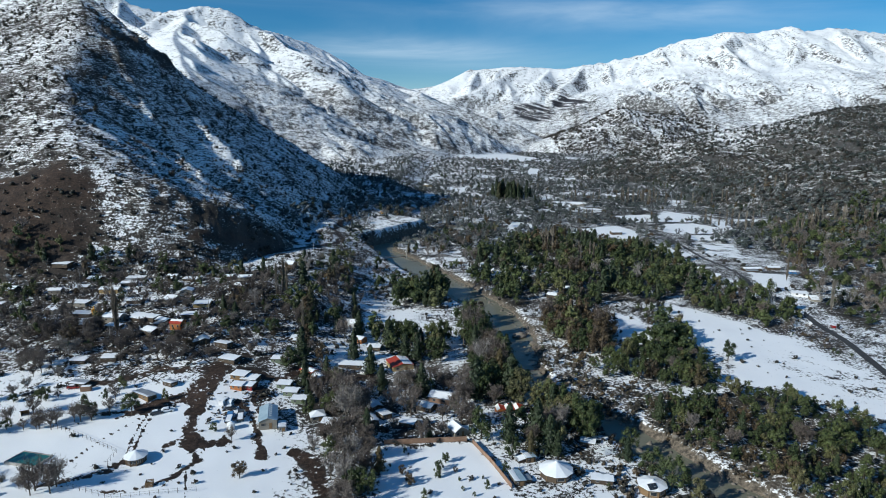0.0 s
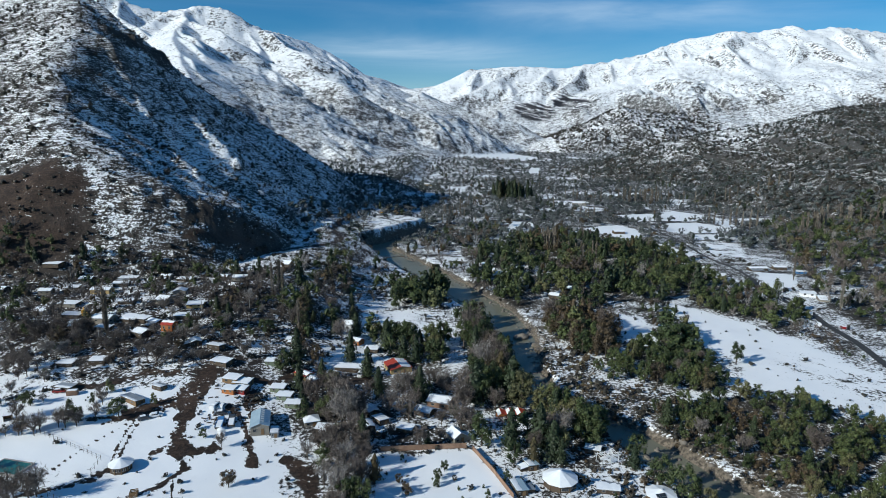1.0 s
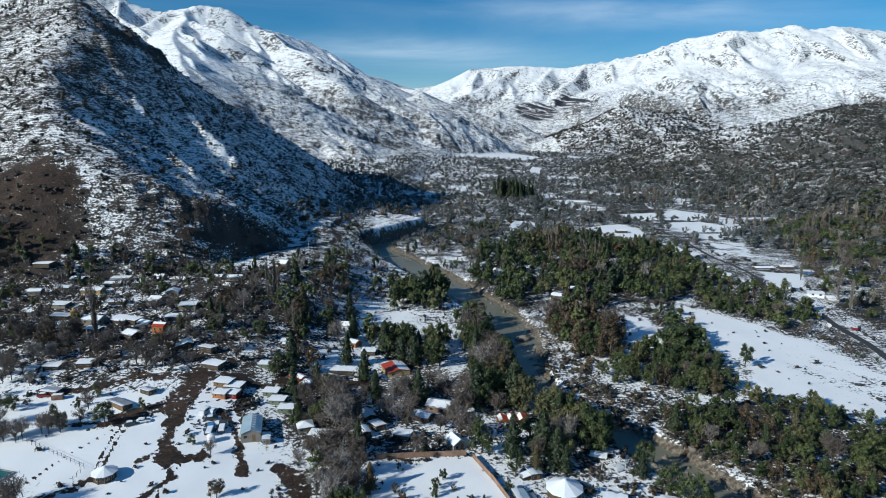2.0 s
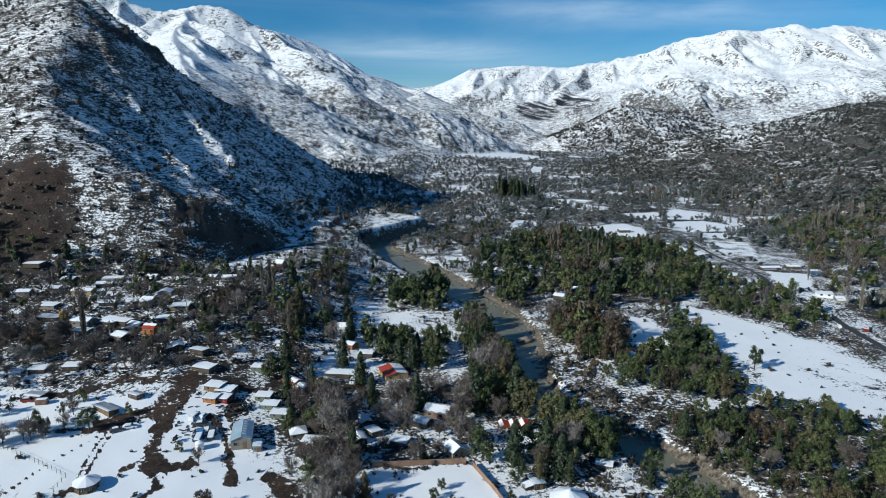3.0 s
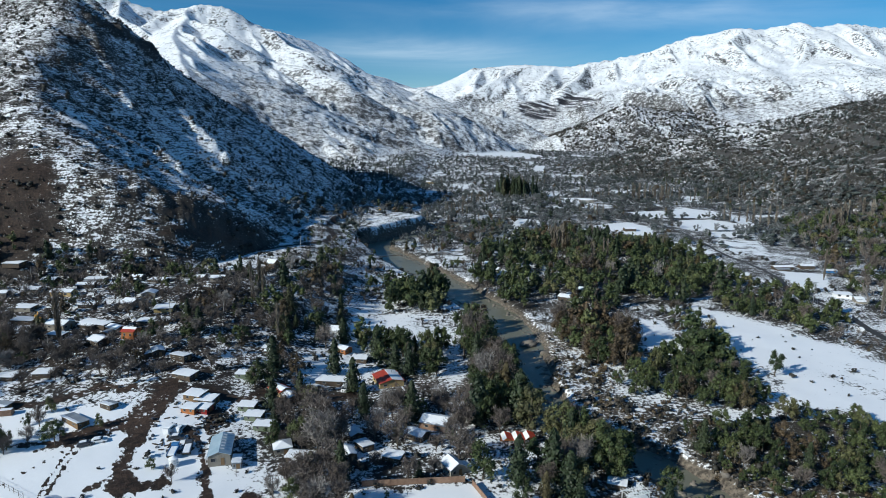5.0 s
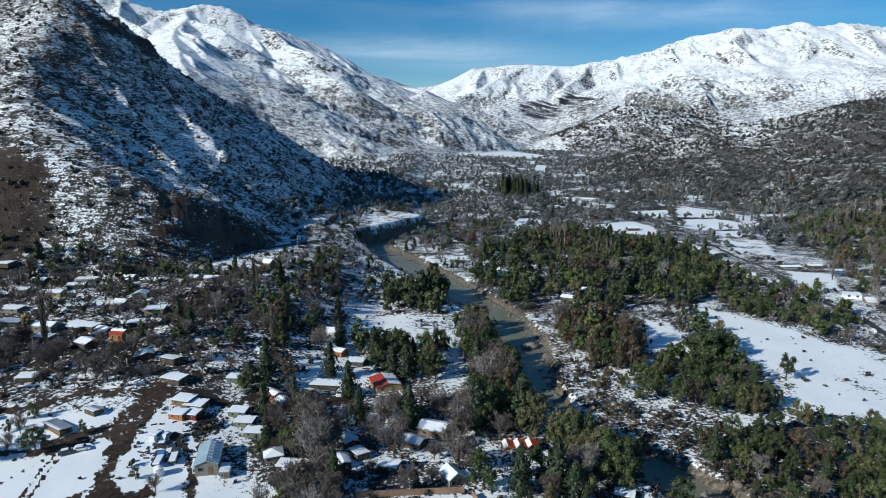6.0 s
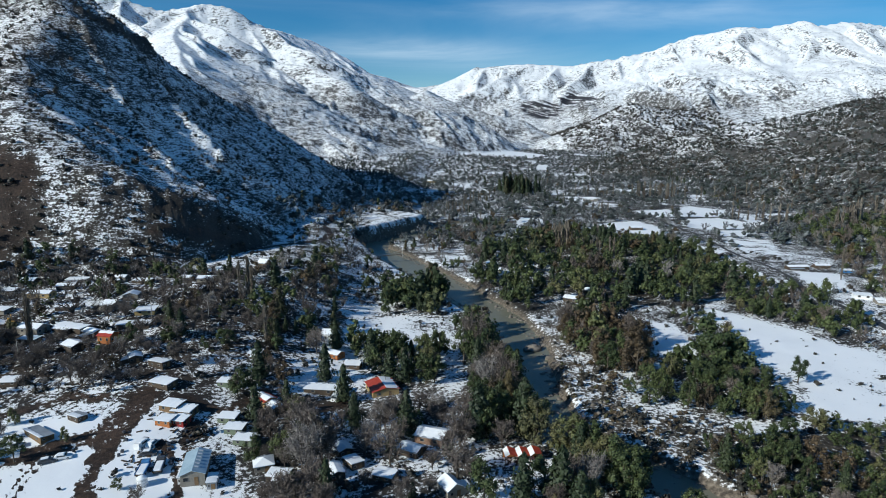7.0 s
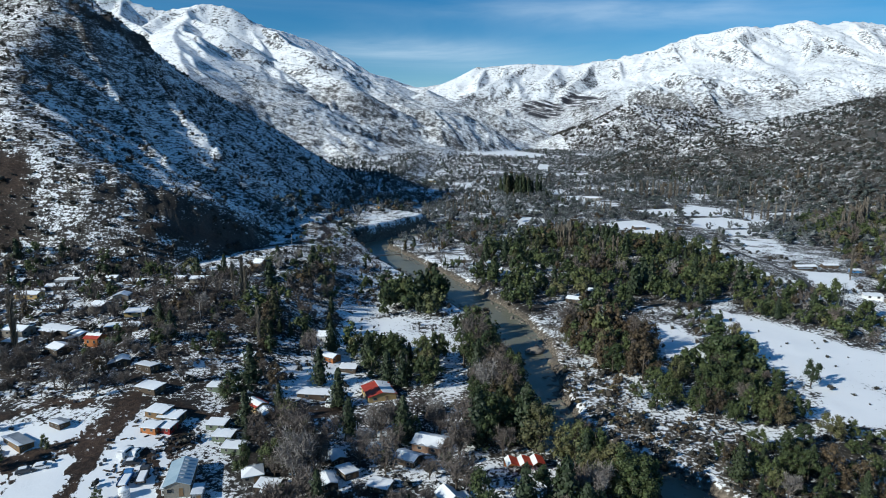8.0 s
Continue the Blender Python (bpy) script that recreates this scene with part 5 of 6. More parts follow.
def woods():
    rng = np.random.default_rng(7)
    near, mid = [], {k: [] for k in KINDS}
    for corners, spacing, shares, (lo, hi) in GROVES.values():
        c = np.array(corners)
        gx, gy = np.meshgrid(np.arange(c[:, 0].min(), c[:, 0].max(), spacing), np.arange(c[:, 1].min(), c[:, 1].max(), spacing))
        x = gx.ravel() + rng.uniform(-0.48, 0.48, gx.size) * spacing
        y = gy.ravel() + rng.uniform(-0.48, 0.48, gx.size) * spacing
        ok = in_polygon(x, y, corners) & free_ground(x, y, 1.2) & ((layered(x / 24, y / 24, 2, 95) > np.where(y > 340, -0.16, -0.36) + 0.1 * rng.uniform(-1, 1, x.size)) | (x < -20))
        x, y = x[ok], y[ok]
        z = land(x, y)[0]
        kind = rng.choice(5, len(x), p=np.array(shares) / sum(shares))
        h = lo * 0.75 + (hi * 1.05 - lo * 0.75) * rng.uniform(0, 1, len(x)) ** 1.3
        for row in zip(kind, x, y, z, h):
            near.append(row)
    # nearest first along the valley: those are trees of their own, the rest joins the woodland
    near.sort(key=lambda r: math.hypot(r[1] - 5, r[2] - 60))
    count = {k: 0 for k in KINDS}
    limit = {"evergreen": 260, "conifer": 110, "bare": 290, "poplar": 60, "rust": 50}
    for k, x, y, z, h in near:
        kind = KINDS[k]
        h = h * {"poplar": 1.25, "conifer": 1.15}.get(kind, 1.0)
        if count[kind] < limit[kind] and y < 345:
            count[kind] += 1
            tree(kind, x, y, h, rng.uniform(0, 360), int(rng.integers(4)), rng.uniform(0.85, 1.15), z)
        else:
            mid[kind].append((x, y, z - 0.1, h / 10, rng.uniform(0, 6.28), rng.uniform(), rng.uniform(0.85, 1.2)))
    # the open valley beyond
    far = {k: [] for k in KINDS}
    for y0, y1, step in ((540, 800, 10), (800, 1300, 12), (1300, 2000, 17), (2000, 2750, 24)):
        gx, gy = np.meshgrid(np.arange(-320, 1150, step), np.arange(y0, y1, step))
        x = gx.ravel() + rng.uniform(-0.5, 0.5, gx.size) * step
        y = gy.ravel() + rng.uniform(-0.5, 0.5, gx.size) * step
        ok = (np.abs(x) < 0.78 * y) & free_ground(x, y, 2)
        x, y = x[ok], y[ok]
        z, on_hill, left, *_ = land(x, y)
        clump = layered(x / 120, y / 120, 3, 91)
        grove = layered(x / 45, y / 45, 2, 92)
        ok = (z < 48 + 0.02 * (y - 600)) & ((on_hill < 0.6) | (z < 30)) & (grove > -0.35) & (layered(x / 70, y / 110, 3, 68) < 0.27)
        for a, b, c, g in zip(x[ok], y[ok], z[ok], clump[ok]):
            u = rng.uniform()
            kind = "conifer" if u < 0.04 else "poplar" if u < 0.06 else "rust" if u < 0.09 else "bare" if u < 0.55 - 0.6 * g else "evergreen"
            h = rng.uniform(4.5, 9.5) * (1.6 if kind == "poplar" else 1.0)
            far[kind].append((a, b, c - 0.2, h / 10, rng.uniform(0, 6.28), rng.uniform(), rng.uniform(1.1, 1.8)))
    # rows of poplars and a dark clump of conifers
    for (x0, y0), (x1, y1), n, h in (((86, 532), (94, 506), 10, 25), ((98, 506), (122, 492), 10, 15), ((166, 735), (176, 720), 4, 18), ((0, 770), (24, 745), 7, 15), ((262, 915), (322, 915), 20, 25), ((190, 960), (250, 930), 7, 20), ((300, 690), (330, 640), 8, 22), ((440, 700), (520, 690), 14, 24),
                                     ((-150, 1150), (-60, 1000), 20, 16), ((60, 900), (20, 820), 10, 16), ((330, 900), (480, 860), 14, 20), ((365, 620), (400, 640), 8, 26)):
        for s in np.linspace(0, 1, n):
            x, y = x0 + (x1 - x0) * s + rng.normal() * 2, y0 + (y1 - y0) * s + rng.normal() * 3
            far["poplar"].append((x, y, height_at(x, y) - 0.2, h / 10 * rng.uniform(0.7, 1.1), rng.uniform(0, 6), rng.uniform(), 1.3))
    for _ in range(46):
        x, y = 104 + rng.normal() * 13, 985 + rng.normal() * 14
        mid["conifer"].append((x, y, height_at(x, y) - 0.2, rng.uniform(1.9, 3.2), rng.uniform(0, 6), rng.uniform(0, 0.5), 0.7))
    words = {"evergreen": "dark green evergreen woodland", "conifer": "scattered dark conifers in the woodland", "bare": "leafless grey woodland dusted with snow",
             "poplar": "rows of leafless pale poplars", "rust": "rust-brown trees in the woodland"}
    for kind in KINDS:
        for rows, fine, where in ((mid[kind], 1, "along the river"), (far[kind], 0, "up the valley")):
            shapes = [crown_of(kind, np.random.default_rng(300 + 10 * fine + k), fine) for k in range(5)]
            # far evergreen and bare crowns take the paler tones with haze painted in
            scatter(f"{LABELS[kind][0].split('_')[0]}_woodland", f"{words[kind]} {where}", "woodland", rows, shapes, {("evergreen", 0): DUST_HAZE_LEAF, ("bare", 0): FROST_HAZE_TWIG}.get((kind, fine), LEAVES[kind]))
    return count


def scrub():
    """Low bushes: over the hillsides, between the houses and on the stones by the river."""
    rng = np.random.default_rng(17)
    shapes = [lobed_crown(np.random.default_rng(400 + k), 1.0, 0.62, 3, 18, 0.26, 0.0, 0.85, True) for k in range(6)]
    small = [lobed_crown(np.random.default_rng(420 + k), 1.0, 0.66, 2, 7, 0.42, 0.0, 0.95, True) for k in range(5)]

    def grow(n, x0, x1, y0, y1, lo, hi, test):
        x, y = rng.uniform(x0, x1, n), rng.uniform(y0, y1, n)
        z, on_hill, left, bed, bank = land(x, y)
        ok = test(x, y, z, on_hill, left, bank)
        k = ok.sum()
        size = lo + (hi - lo) * rng.uniform(0, 1, k) ** 2.2
        return np.stack([x[ok], y[ok], z[ok] - 0.1 * size, size, rng.uniform(0, 6.28, k), rng.uniform(0, 1, k), rng.uniform(0.9, 1.5, k)], 1)

    def patchy(x, y, seed, level):
        return layered(x / 40, y / 40, 3, seed) + 0.5 * layered(x / 9, y / 9, 2, seed + 5) > level

    hill = grow(10500, -620, -85, 330, 930, 0.5, 2.4, lambda x, y, z, h, left, bank: left & (h > 0.6) & patchy(x, y, 201, -0.2) & (np.abs(x) < 0.85 * y))
    scatter("hillside_scrub", "dark low bushes dotted over the snowy hillside", "bushes", hill, small, SCRUB_LEAF)
    right = grow(24000, 300, 1350, 640, 1750, 1.3, 4.6, lambda x, y, z, h, left, bank: (h > 0.5) & (x < 0.8 * y) & patchy(x, y, 211, -0.3 + 0.1 * ((y > 1380) & (x > 480) & (x < 900))))
    scatter("hill_bushes", "dense dark bushes over the low snowy hills", "bushes", right[::2], small, SCRUB_LEAF)
    # same pale leaf tone as the far woods, painted haze included
    scatter("frosted_bushes", "grey bushes dusted with snow over the low hills", "bushes", right[1::2], small, DUST_HAZE_LEAF)
    knoll = grow(5000, 480, 1250, 2200, 3100, 3.2, 7.0, lambda x, y, z, h, left, bank: (z > 30) & (z < 260) & (x < 0.8 * y) & patchy(x, y, 221, -0.1))
    scatter("knoll_bushes", "dark bushes over a distant rounded hill", "bushes", knoll, small, SCRUB_LEAF)
    bar = grow(2600, 35, 130, 150, 300, 0.4, 1.7, lambda x, y, z, h, left, bank: (bank > 1.0) & (bank < 34) & patchy(x, y, 231, -0.1) & free_ground(x, y))
    scatter("riverside_scrub", "low brown and green bushes on the stony bank", "bushes", bar[::2], shapes, SCRUB_LEAF)
    scatter("straw_scrub", "rust-brown and straw-coloured bushes on the stony bank", "bushes", bar[1::2], shapes, RUST)
    low = grow(5200, -240, 240, 140, 520, 0.5, 2.4, lambda x, y, z, h, left, bank: (h < 0.5) & free_ground(x, y) & patchy(x, y, 241, -0.05))
    scatter("garden_bushes", "small bushes and undergrowth between houses and trees", "bushes", low, shapes, SCRUB_LEAF)
    few = grow(520, -150, 175, 140, 345, 0.5, 1.6, lambda x, y, z, h, left, bank: (h < 0.5) & free_ground(x, y, 0, False))
    scatter("meadow_bushes", "single small bushes in the snowy meadows", "bushes", few, shapes, SCRUB_LEAF)


def single_trees():
    """Trees that stand by themselves, and hedges along the meadows."""
    rng = np.random.default_rng(31)
    for kind, x, y, h in (("evergreen", 129, 262, 11), ("evergreen", 38, 210, 14), ("evergreen", 42, 206, 15), ("evergreen", 35, 212, 11), ("rust", 45, 207, 11), ("evergreen", 46, 196, 14), ("evergreen", 52, 195, 13), ("bare", 41, 213, 12), ("evergreen", 40, 201, 11),
                          ("conifer", 58, 176, 8), ("evergreen", -121.4, 218.2, 6), ("evergreen", -109.6, 200.8, 9), ("evergreen", -101.5, 210.1, 5), ("bare", -116, 158.1, 10),
                          ("bare", -111.1, 160.1, 9), ("bare", -124.4, 195.3, 8), ("bare", -117.5, 201, 6), ("bare", -136.8, 192.3, 7), ("bare", -143.9, 200.3, 7), ("rust", -59.9, 164.9, 6),
                          ("evergreen", -23, 157, 9), ("bare", -69.3, 185.6, 5), ("rust", -10, 164, 3.5), ("evergreen", -1, 170, 4), ("evergreen", -47.7, 205.1, 9),
                          ("evergreen", -64.2, 240.5, 11), ("evergreen", -60.4, 243.9, 10), ("evergreen", -76.9, 190.6, 4), ("conifer", -39.6, 259.8, 14), ("conifer", -30.5, 245.5, 13),
                          ("conifer", 13, 220, 17), ("conifer", -8, 222, 14), ("bare", -33.1, 203, 14), ("bare", -30, 207.2, 13), ("bare", -36, 210, 13), ("bare", -139.5, 169.5, 8),
                          ("evergreen", 70, 243, 9), ("evergreen", 66, 252, 7), ("rust", 62, 212, 4), ("rust", 66, 222, 3.5), ("evergreen", 100, 240, 8),
                          ("poplar", -87.1, 324.2, 20), ("poplar", -90.2, 321.3, 18), ("poplar", -84, 319.1, 17), ("poplar", -148.7, 266.5, 22), ("poplar", -146.8, 263.6, 20),
                          ("poplar", -67.6, 283.7, 16), ("poplar", -12, 263, 13), ("poplar", -10, 262, 12), ("poplar", 227, 344, 19), ("poplar", 229, 347, 17),
                          ("poplar", 243, 420, 20), ("poplar", 108, 470, 16), ("evergreen", 153, 345, 10), ("evergreen", 158, 346, 9), ("evergreen", 150, 352, 8), ("evergreen", 176, 337, 10), ("evergreen", 181, 336, 9.5), ("evergreen", 186, 341, 8), ("evergreen", 200, 342, 9), ("evergreen", 206, 347, 8), ("evergreen", 169, 341, 6), ("evergreen", 1, 174, 4.2), ("evergreen", -1, 166, 4.6), ("rust", -12, 168, 3.4), ("rust", -9, 162, 4.2), ("conifer", -19, 169, 8.5), ("evergreen", -21, 157, 9), ("evergreen", 13, 160, 3.2), ("evergreen", -5, 155, 3.4), ("evergreen", -12, 180, 2.4), ("evergreen", 5, 164, 1.8), ("rust", 4, 169, 2.2), ("evergreen", 12, 165, 1.6), ("evergreen", 6, 159, 1.7), ("evergreen", 9, 156, 1.8), ("evergreen", 13, 189, 13), ("evergreen", 22, 177, 8.5), ("conifer", 28, 178, 9), ("evergreen", 19, 168, 4), ("conifer", 39, 203, 13), ("evergreen", 47, 191, 13), ("evergreen", 50, 189, 11), ("evergreen", 62, 166, 11), ("evergreen", 66, 160, 12), ("rust", 58, 167, 3), ("evergreen", 48, 160, 2.4),
                          ("evergreen", -145, 209, 7), ("evergreen", -125, 200, 8.5), ("evergreen", -122, 198.5, 7), ("evergreen", -124, 211, 4.5), ("bare", -120, 210, 6), ("bare", -132, 191, 6.5), ("bare", -137, 191, 4), ("bare", -148, 193, 7), ("bare", -111, 157, 10), ("bare", -116, 156, 7.5), ("bare", -159, 212, 5), ("bare", -150, 225, 5), ("bare", -157, 217, 5)):
        tree(kind, x, y, h, rng.uniform(0, 360), int(rng.integers(4)))
    for line, step, kinds in (([(-162.4, 183.6), (-136.8, 192.3), (-121.4, 197.2), (-108.6, 200), (-100.6, 208.2)], 4.5, ("bare", "bare", "evergreen")),
                              ([(-159.5, 164.6), (-135, 160.1), (-112.2, 158.2)], 6, ("bare", "bare", "rust")),
                              ([(-164.2, 207.9), (-135.4, 212), (-115.8, 219.5)], 7, ("bare", "bare", "evergreen")),
                              ([(-68, 239.1), (-64.3, 227), (-60.9, 218.5), (-51.4, 210.1)], 4, ("bare", "bare", "evergreen"))):
        for (xa, ya), (xb, yb) in zip(line, line[1:]):
            n = max(1, int(math.hypot(xb - xa, yb - ya) / step))
            for k in range(n):
                x, y = xa + (xb - xa) * k / n + rng.normal(), ya + (yb - ya) * k / n + rng.normal()
                if free_ground(np.array([x]), np.array([y]), 0, False)[0]:
                    tree(kinds[int(rng.integers(len(kinds)))], x, y, rng.uniform(3, 6.5), rng.uniform(0, 360), int(rng.integers(4)), rng.uniform(0.9, 1.4))


woods()
single_trees()
scrub()


# ---- smaller things ----
def road():
    """Asphalt lane with its shoulder, a little above the verge."""
    bm = bmesh.new()
    line = []
    for p, q in zip(ROAD, ROAD[1:]):
        n = max(1, int(math.hypot(q[0] - p[0], q[1] - p[1]) / 5))
        line += [(p[0] + (q[0] - p[0]) * k / n, p[1] + (q[1] - p[1]) * k / n) for k in range(n)]
    last = None
    for (x, y), (x2, y2) in zip(line, line[1:]):
        dx, dy = x2 - x, y2 - y
        s = (1.8 if y < 425 else 1.2) / math.hypot(dx, dy)
        pts = [(x - dy * s, y + dx * s), (x + dy * s, y - dx * s)]
        z = max(height_at(*p) for p in pts) + 0.18
        row = [bm.verts.new((*pts[0], z - 0.5)), bm.verts.new((*pts[0], z)), bm.verts.new((*pts[1], z)), bm.verts.new((*pts[1], z - 0.5))]
        if last:
            for k in range(3):
                bm.faces.new((last[k], last[k + 1], row[k + 1], row[k]))
        last = row
    tagged(part("road", bm, ASPHALT), "wet dark asphalt road with snowy verges", "road", "", "structure")


def fence(points, height, step, label, boards=True, material=None):
    """A fence along a line of plan points: posts, and between them boards or rails."""
    material = material or WOOD
    x0, y0 = points[0]
    ob = thing("fence", x0, y0, 0, label, "fence")
    base = ob.matrix_world.translation.z
    spots = []
    for p, q in zip(points, points[1:]):
        n = max(1, round(math.hypot(q[0] - p[0], q[1] - p[1]) / step))
        spots += [(p[0] + (q[0] - p[0]) * k / n, p[1] + (q[1] - p[1]) * k / n) for k in range(n)]
    spots.append(points[-1])
    levels = [height_at(*s) - base for s in spots]
    for (x, y), z in zip(spots, levels):
        thick = 0.14 if boards else 0.08
        box_part("post", (x - x0, y - y0, z + height / 2 - 0.1, thick, thick, height + 0.35), material, ob)
    for k in range(len(spots) - 1):
        (xa, ya), (xb, yb) = spots[k], spots[k + 1]
        ang, long = math.atan2(yb - ya, xb - xa), math.hypot(xb - xa, yb - ya)
        mid = ((xa + xb) / 2 - x0, (ya + yb) / 2 - y0)
        z = (levels[k] + levels[k + 1]) / 2
        if boards:
            box_part("panel", (*mid, z + height / 2, long - 0.1, 0.05, height - 0.15, ang), material, ob)
        else:
            for share in (0.45, 0.9):
                box_part("rail", (*mid, z + height * share, long, 0.02, 0.03, ang), material, ob)


def car(x, y, turn, paint, label, van=False, name="car"):
    ob = thing(name, x, y, turn, label, "van" if van else "car")
    l, w, h = (5.0, 1.9, 2.0) if van else (4.3, 1.75, 1.45)
    bm = bmesh.new()
    if van:
        solid(bm, [(-l / 2, 0.3), (l / 2, 0.3), (l / 2, 1.0), (l / 2 - 0.5, 1.2), (l / 2 - 1.1, h), (-l / 2, h)], -w / 2, w / 2)
    else:
        solid(bm, [(-l / 2, 0.3), (l / 2, 0.3), (l / 2, 0.75), (l / 2 - 1.1, 0.9), (l / 2 - 1.75, h), (-l / 2 + 0.8, h), (-l / 2 + 0.1, 0.95), (-l / 2, 0.8)], -w / 2, w / 2)
    bmesh.ops.bevel(bm, geom=bm.edges[:], offset=0.07, segments=2, affect="EDGES")
    part("body", bm, paint, ob)
    box_part("windscreen", ((l / 2 - 0.82) if van else (l / 2 - 1.45), 0, h * 0.78, 0.5, w - 0.25, h * 0.3), GLASS, ob)
    for s in (-1, 1):
        box_part("side_window", (-0.25, s * (w / 2 - 0.02), h * 0.78, l * 0.45, 0.08, h * 0.24), GLASS, ob)
        box_part("headlight", (l / 2 - 0.03, s * (w / 2 - 0.3), 0.68, 0.1, 0.3, 0.16), WHITE_PAINT, ob)
        for px in (-l * 0.3, l * 0.3):
            bm = bmesh.new()
            rod(bm, (px, s * (w / 2 - 0.2), 0.32), (px, s * (w / 2 + 0.02), 0.32), 0.32, 0.32, 14)
            wheel = part("wheel", bm, TYRE, ob)
            bm = bmesh.new()
            rod(bm, (px, s * (w / 2 - 0.02), 0.32), (px, s * (w / 2 + 0.04), 0.32), 0.18, 0.18, 10)
            part("rim", bm, STEEL, wheel)
    bm = bmesh.new()
    add_box(bm, -0.5, 0, h + 0.05, l * 0.4, w - 0.35, 0.1)
    part("snow_cover", bm, SNOW, ob)


def awning():
    """Three peaked canopies side by side, red cloth with white ends."""
    ob = thing("awning", 24.5, 208, 6, "row of three peaked red and white canvas canopies on posts", "awning")
    for k in range(3):
        x = (k - 1) * 3.4
        for a, b, cloth, words in ((-1.7, -0.55, WHITE_CLOTH, "white canvas"), (-0.55, 1.7, RED_CLOTH, "red canvas")):
            bm = bmesh.new()
            za, zb, up = (2.5, 3.35, 0.04) if a < -1 else (3.35, 2.5, 0.04)
            solid(bm, [(x + a, za), (x + b, zb), (x + b, zb + up), (x + a, za + up)], -2.2, 2.2)
            part("canopy", bm, cloth, ob, words)
    for px in (-5.1, -1.7, 1.7, 5.1):
        for py in (-2.1, 2.1):
            bm = bmesh.new()
            rod(bm, (px, py, -0.3), (px, py, 2.52), 0.07, 0.07, 6)
            part("post", bm, WOOD, ob)
    box_part("back_wall", (0, 2.2, 1.1, 10.2, 0.12, 2.2), ORANGE, ob)


def pool():
    x, y = -128, 173.7
    z = max(height_at(x + a, y + b) for a in (-8, 0, 8) for b in (-5, 0, 5)) + 0.08
    ob = thing("swimming_pool", x, y, -14, "rectangular swimming pool of teal water in the snow", "pool", "", z)
    l, w = 10.5, 6.0
    for nm, spec in (("rim", (0, w / 2 + 0.25, -0.3, l + 1, 0.5, 0.8)), ("rim", (0, -w / 2 - 0.25, -0.3, l + 1, 0.5, 0.8)),
                     ("rim", (l / 2 + 0.25, 0, -0.3, 0.5, w, 0.8)), ("rim", (-l / 2 - 0.25, 0, -0.3, 0.5, w, 0.8))):
        box_part(nm, spec, CONCRETE, ob, bevel=0.04)
    box_part("water", (0, 0, -0.25, l, w, 0.5), POOL, ob)


def tank(x, y):
    ob = thing("water_tank", x, y, 0, "round white water tank with a domed snowy lid", "tank")
    bm = bmesh.new()
    rod(bm, (0, 0, -0.2), (0, 0, 2.3), 1.25, 1.25, 20)
    part("body", bm, WHITE_PAINT, ob)
    bm = bmesh.new()
    rod(bm, (0, 0, 2.3), (0, 0, 2.75), 1.25, 0.35, 20)
    part("lid", bm, SNOW, ob)
    for z in (0.4, 1.1, 1.8):
        bm = bmesh.new()
        rod(bm, (0, 0, z), (0, 0, z + 0.08), 1.28, 1.28, 20)
        part("hoop", bm, STEEL, ob)


def flatbed(x, y, turn, label, paint):
    ob = thing("trailer", x, y, turn, label, "trailer")
    box_part("bed", (0, 0, 0.85, 2.3, 5.2, 0.18), WOOD, ob)
    for s in (-1, 1):
        box_part("side_panel", (s * 1.12, 0, 1.2, 0.08, 5.2, 0.6), paint, ob)
        for py in (-1.5, 1.5):
            bm = bmesh.new()
            rod(bm, (s * 0.85, py, 0.4), (s * 1.12, py, 0.4), 0.4, 0.4, 12)
            part("wheel", bm, TYRE, ob)
    box_part("cab", (0, 3.2, 1.2, 2.1, 1.3, 1.7), paint, ob, bevel=0.1)
    box_part("snow_load", (0, 0, 1.15, 2.0, 4.9, 0.5), SNOW, ob, bevel=0.15)


def pole(x, y, h=8.5, arms=True):
    ob = thing("utility_pole", x, y, 20, "weathered wooden utility pole with a crossarm", "pole", "utility poles")
    bm = bmesh.new()
    rod(bm, (0, 0, -0.5), (0, 0, h), 0.14, 0.1, 8)
    part("pole", bm, CONCRETE, ob)
    box_part("crossarm", (0, 0.12, h - 0.5, 1.8, 0.1, 0.12), WOOD, ob)
    for px in (-0.8, 0, 0.8):
        bm = bmesh.new()
        rod(bm, (px, 0.12, h - 0.44), (px, 0.12, h - 0.25), 0.06, 0.03, 6)
        part("insulator", bm, WHITE_PAINT, ob)


def pylon(x, y, h):
    """A slim lattice tower."""
    ob = thing("lattice_tower", x, y, 15, "slim grey steel lattice tower among the trees", "tower", "lattice towers")
    corner = [(-1, -1), (1, -1), (1, 1), (-1, 1)]
    wide = lambda z: 1.5 * (1 - z / h) + 0.35  # noqa: E731
    for a, b in corner:
        bm = bmesh.new()
        rod(bm, (a * wide(0), b * wide(0), -0.4), (a * wide(h), b * wide(h), h), 0.09, 0.06, 4)
        part("leg", bm, STEEL, ob)
    n = 8
    for k in range(n):
        z0, z1 = h * k / n, h * (k + 1) / n
        for (a, b), (c, d) in zip(corner, corner[1:] + corner[:1]):
            bm = bmesh.new()
            rod(bm, (a * wide(z0), b * wide(z0), z0), (c * wide(z1), d * wide(z1), z1), 0.045, 0.045, 3)
            part("brace", bm, STEEL, ob)
    for z in (h * 0.72, h * 0.86, h * 0.99):
        box_part("crossarm", (0, 0, z, 4.2, 0.2, 0.16), STEEL, ob)


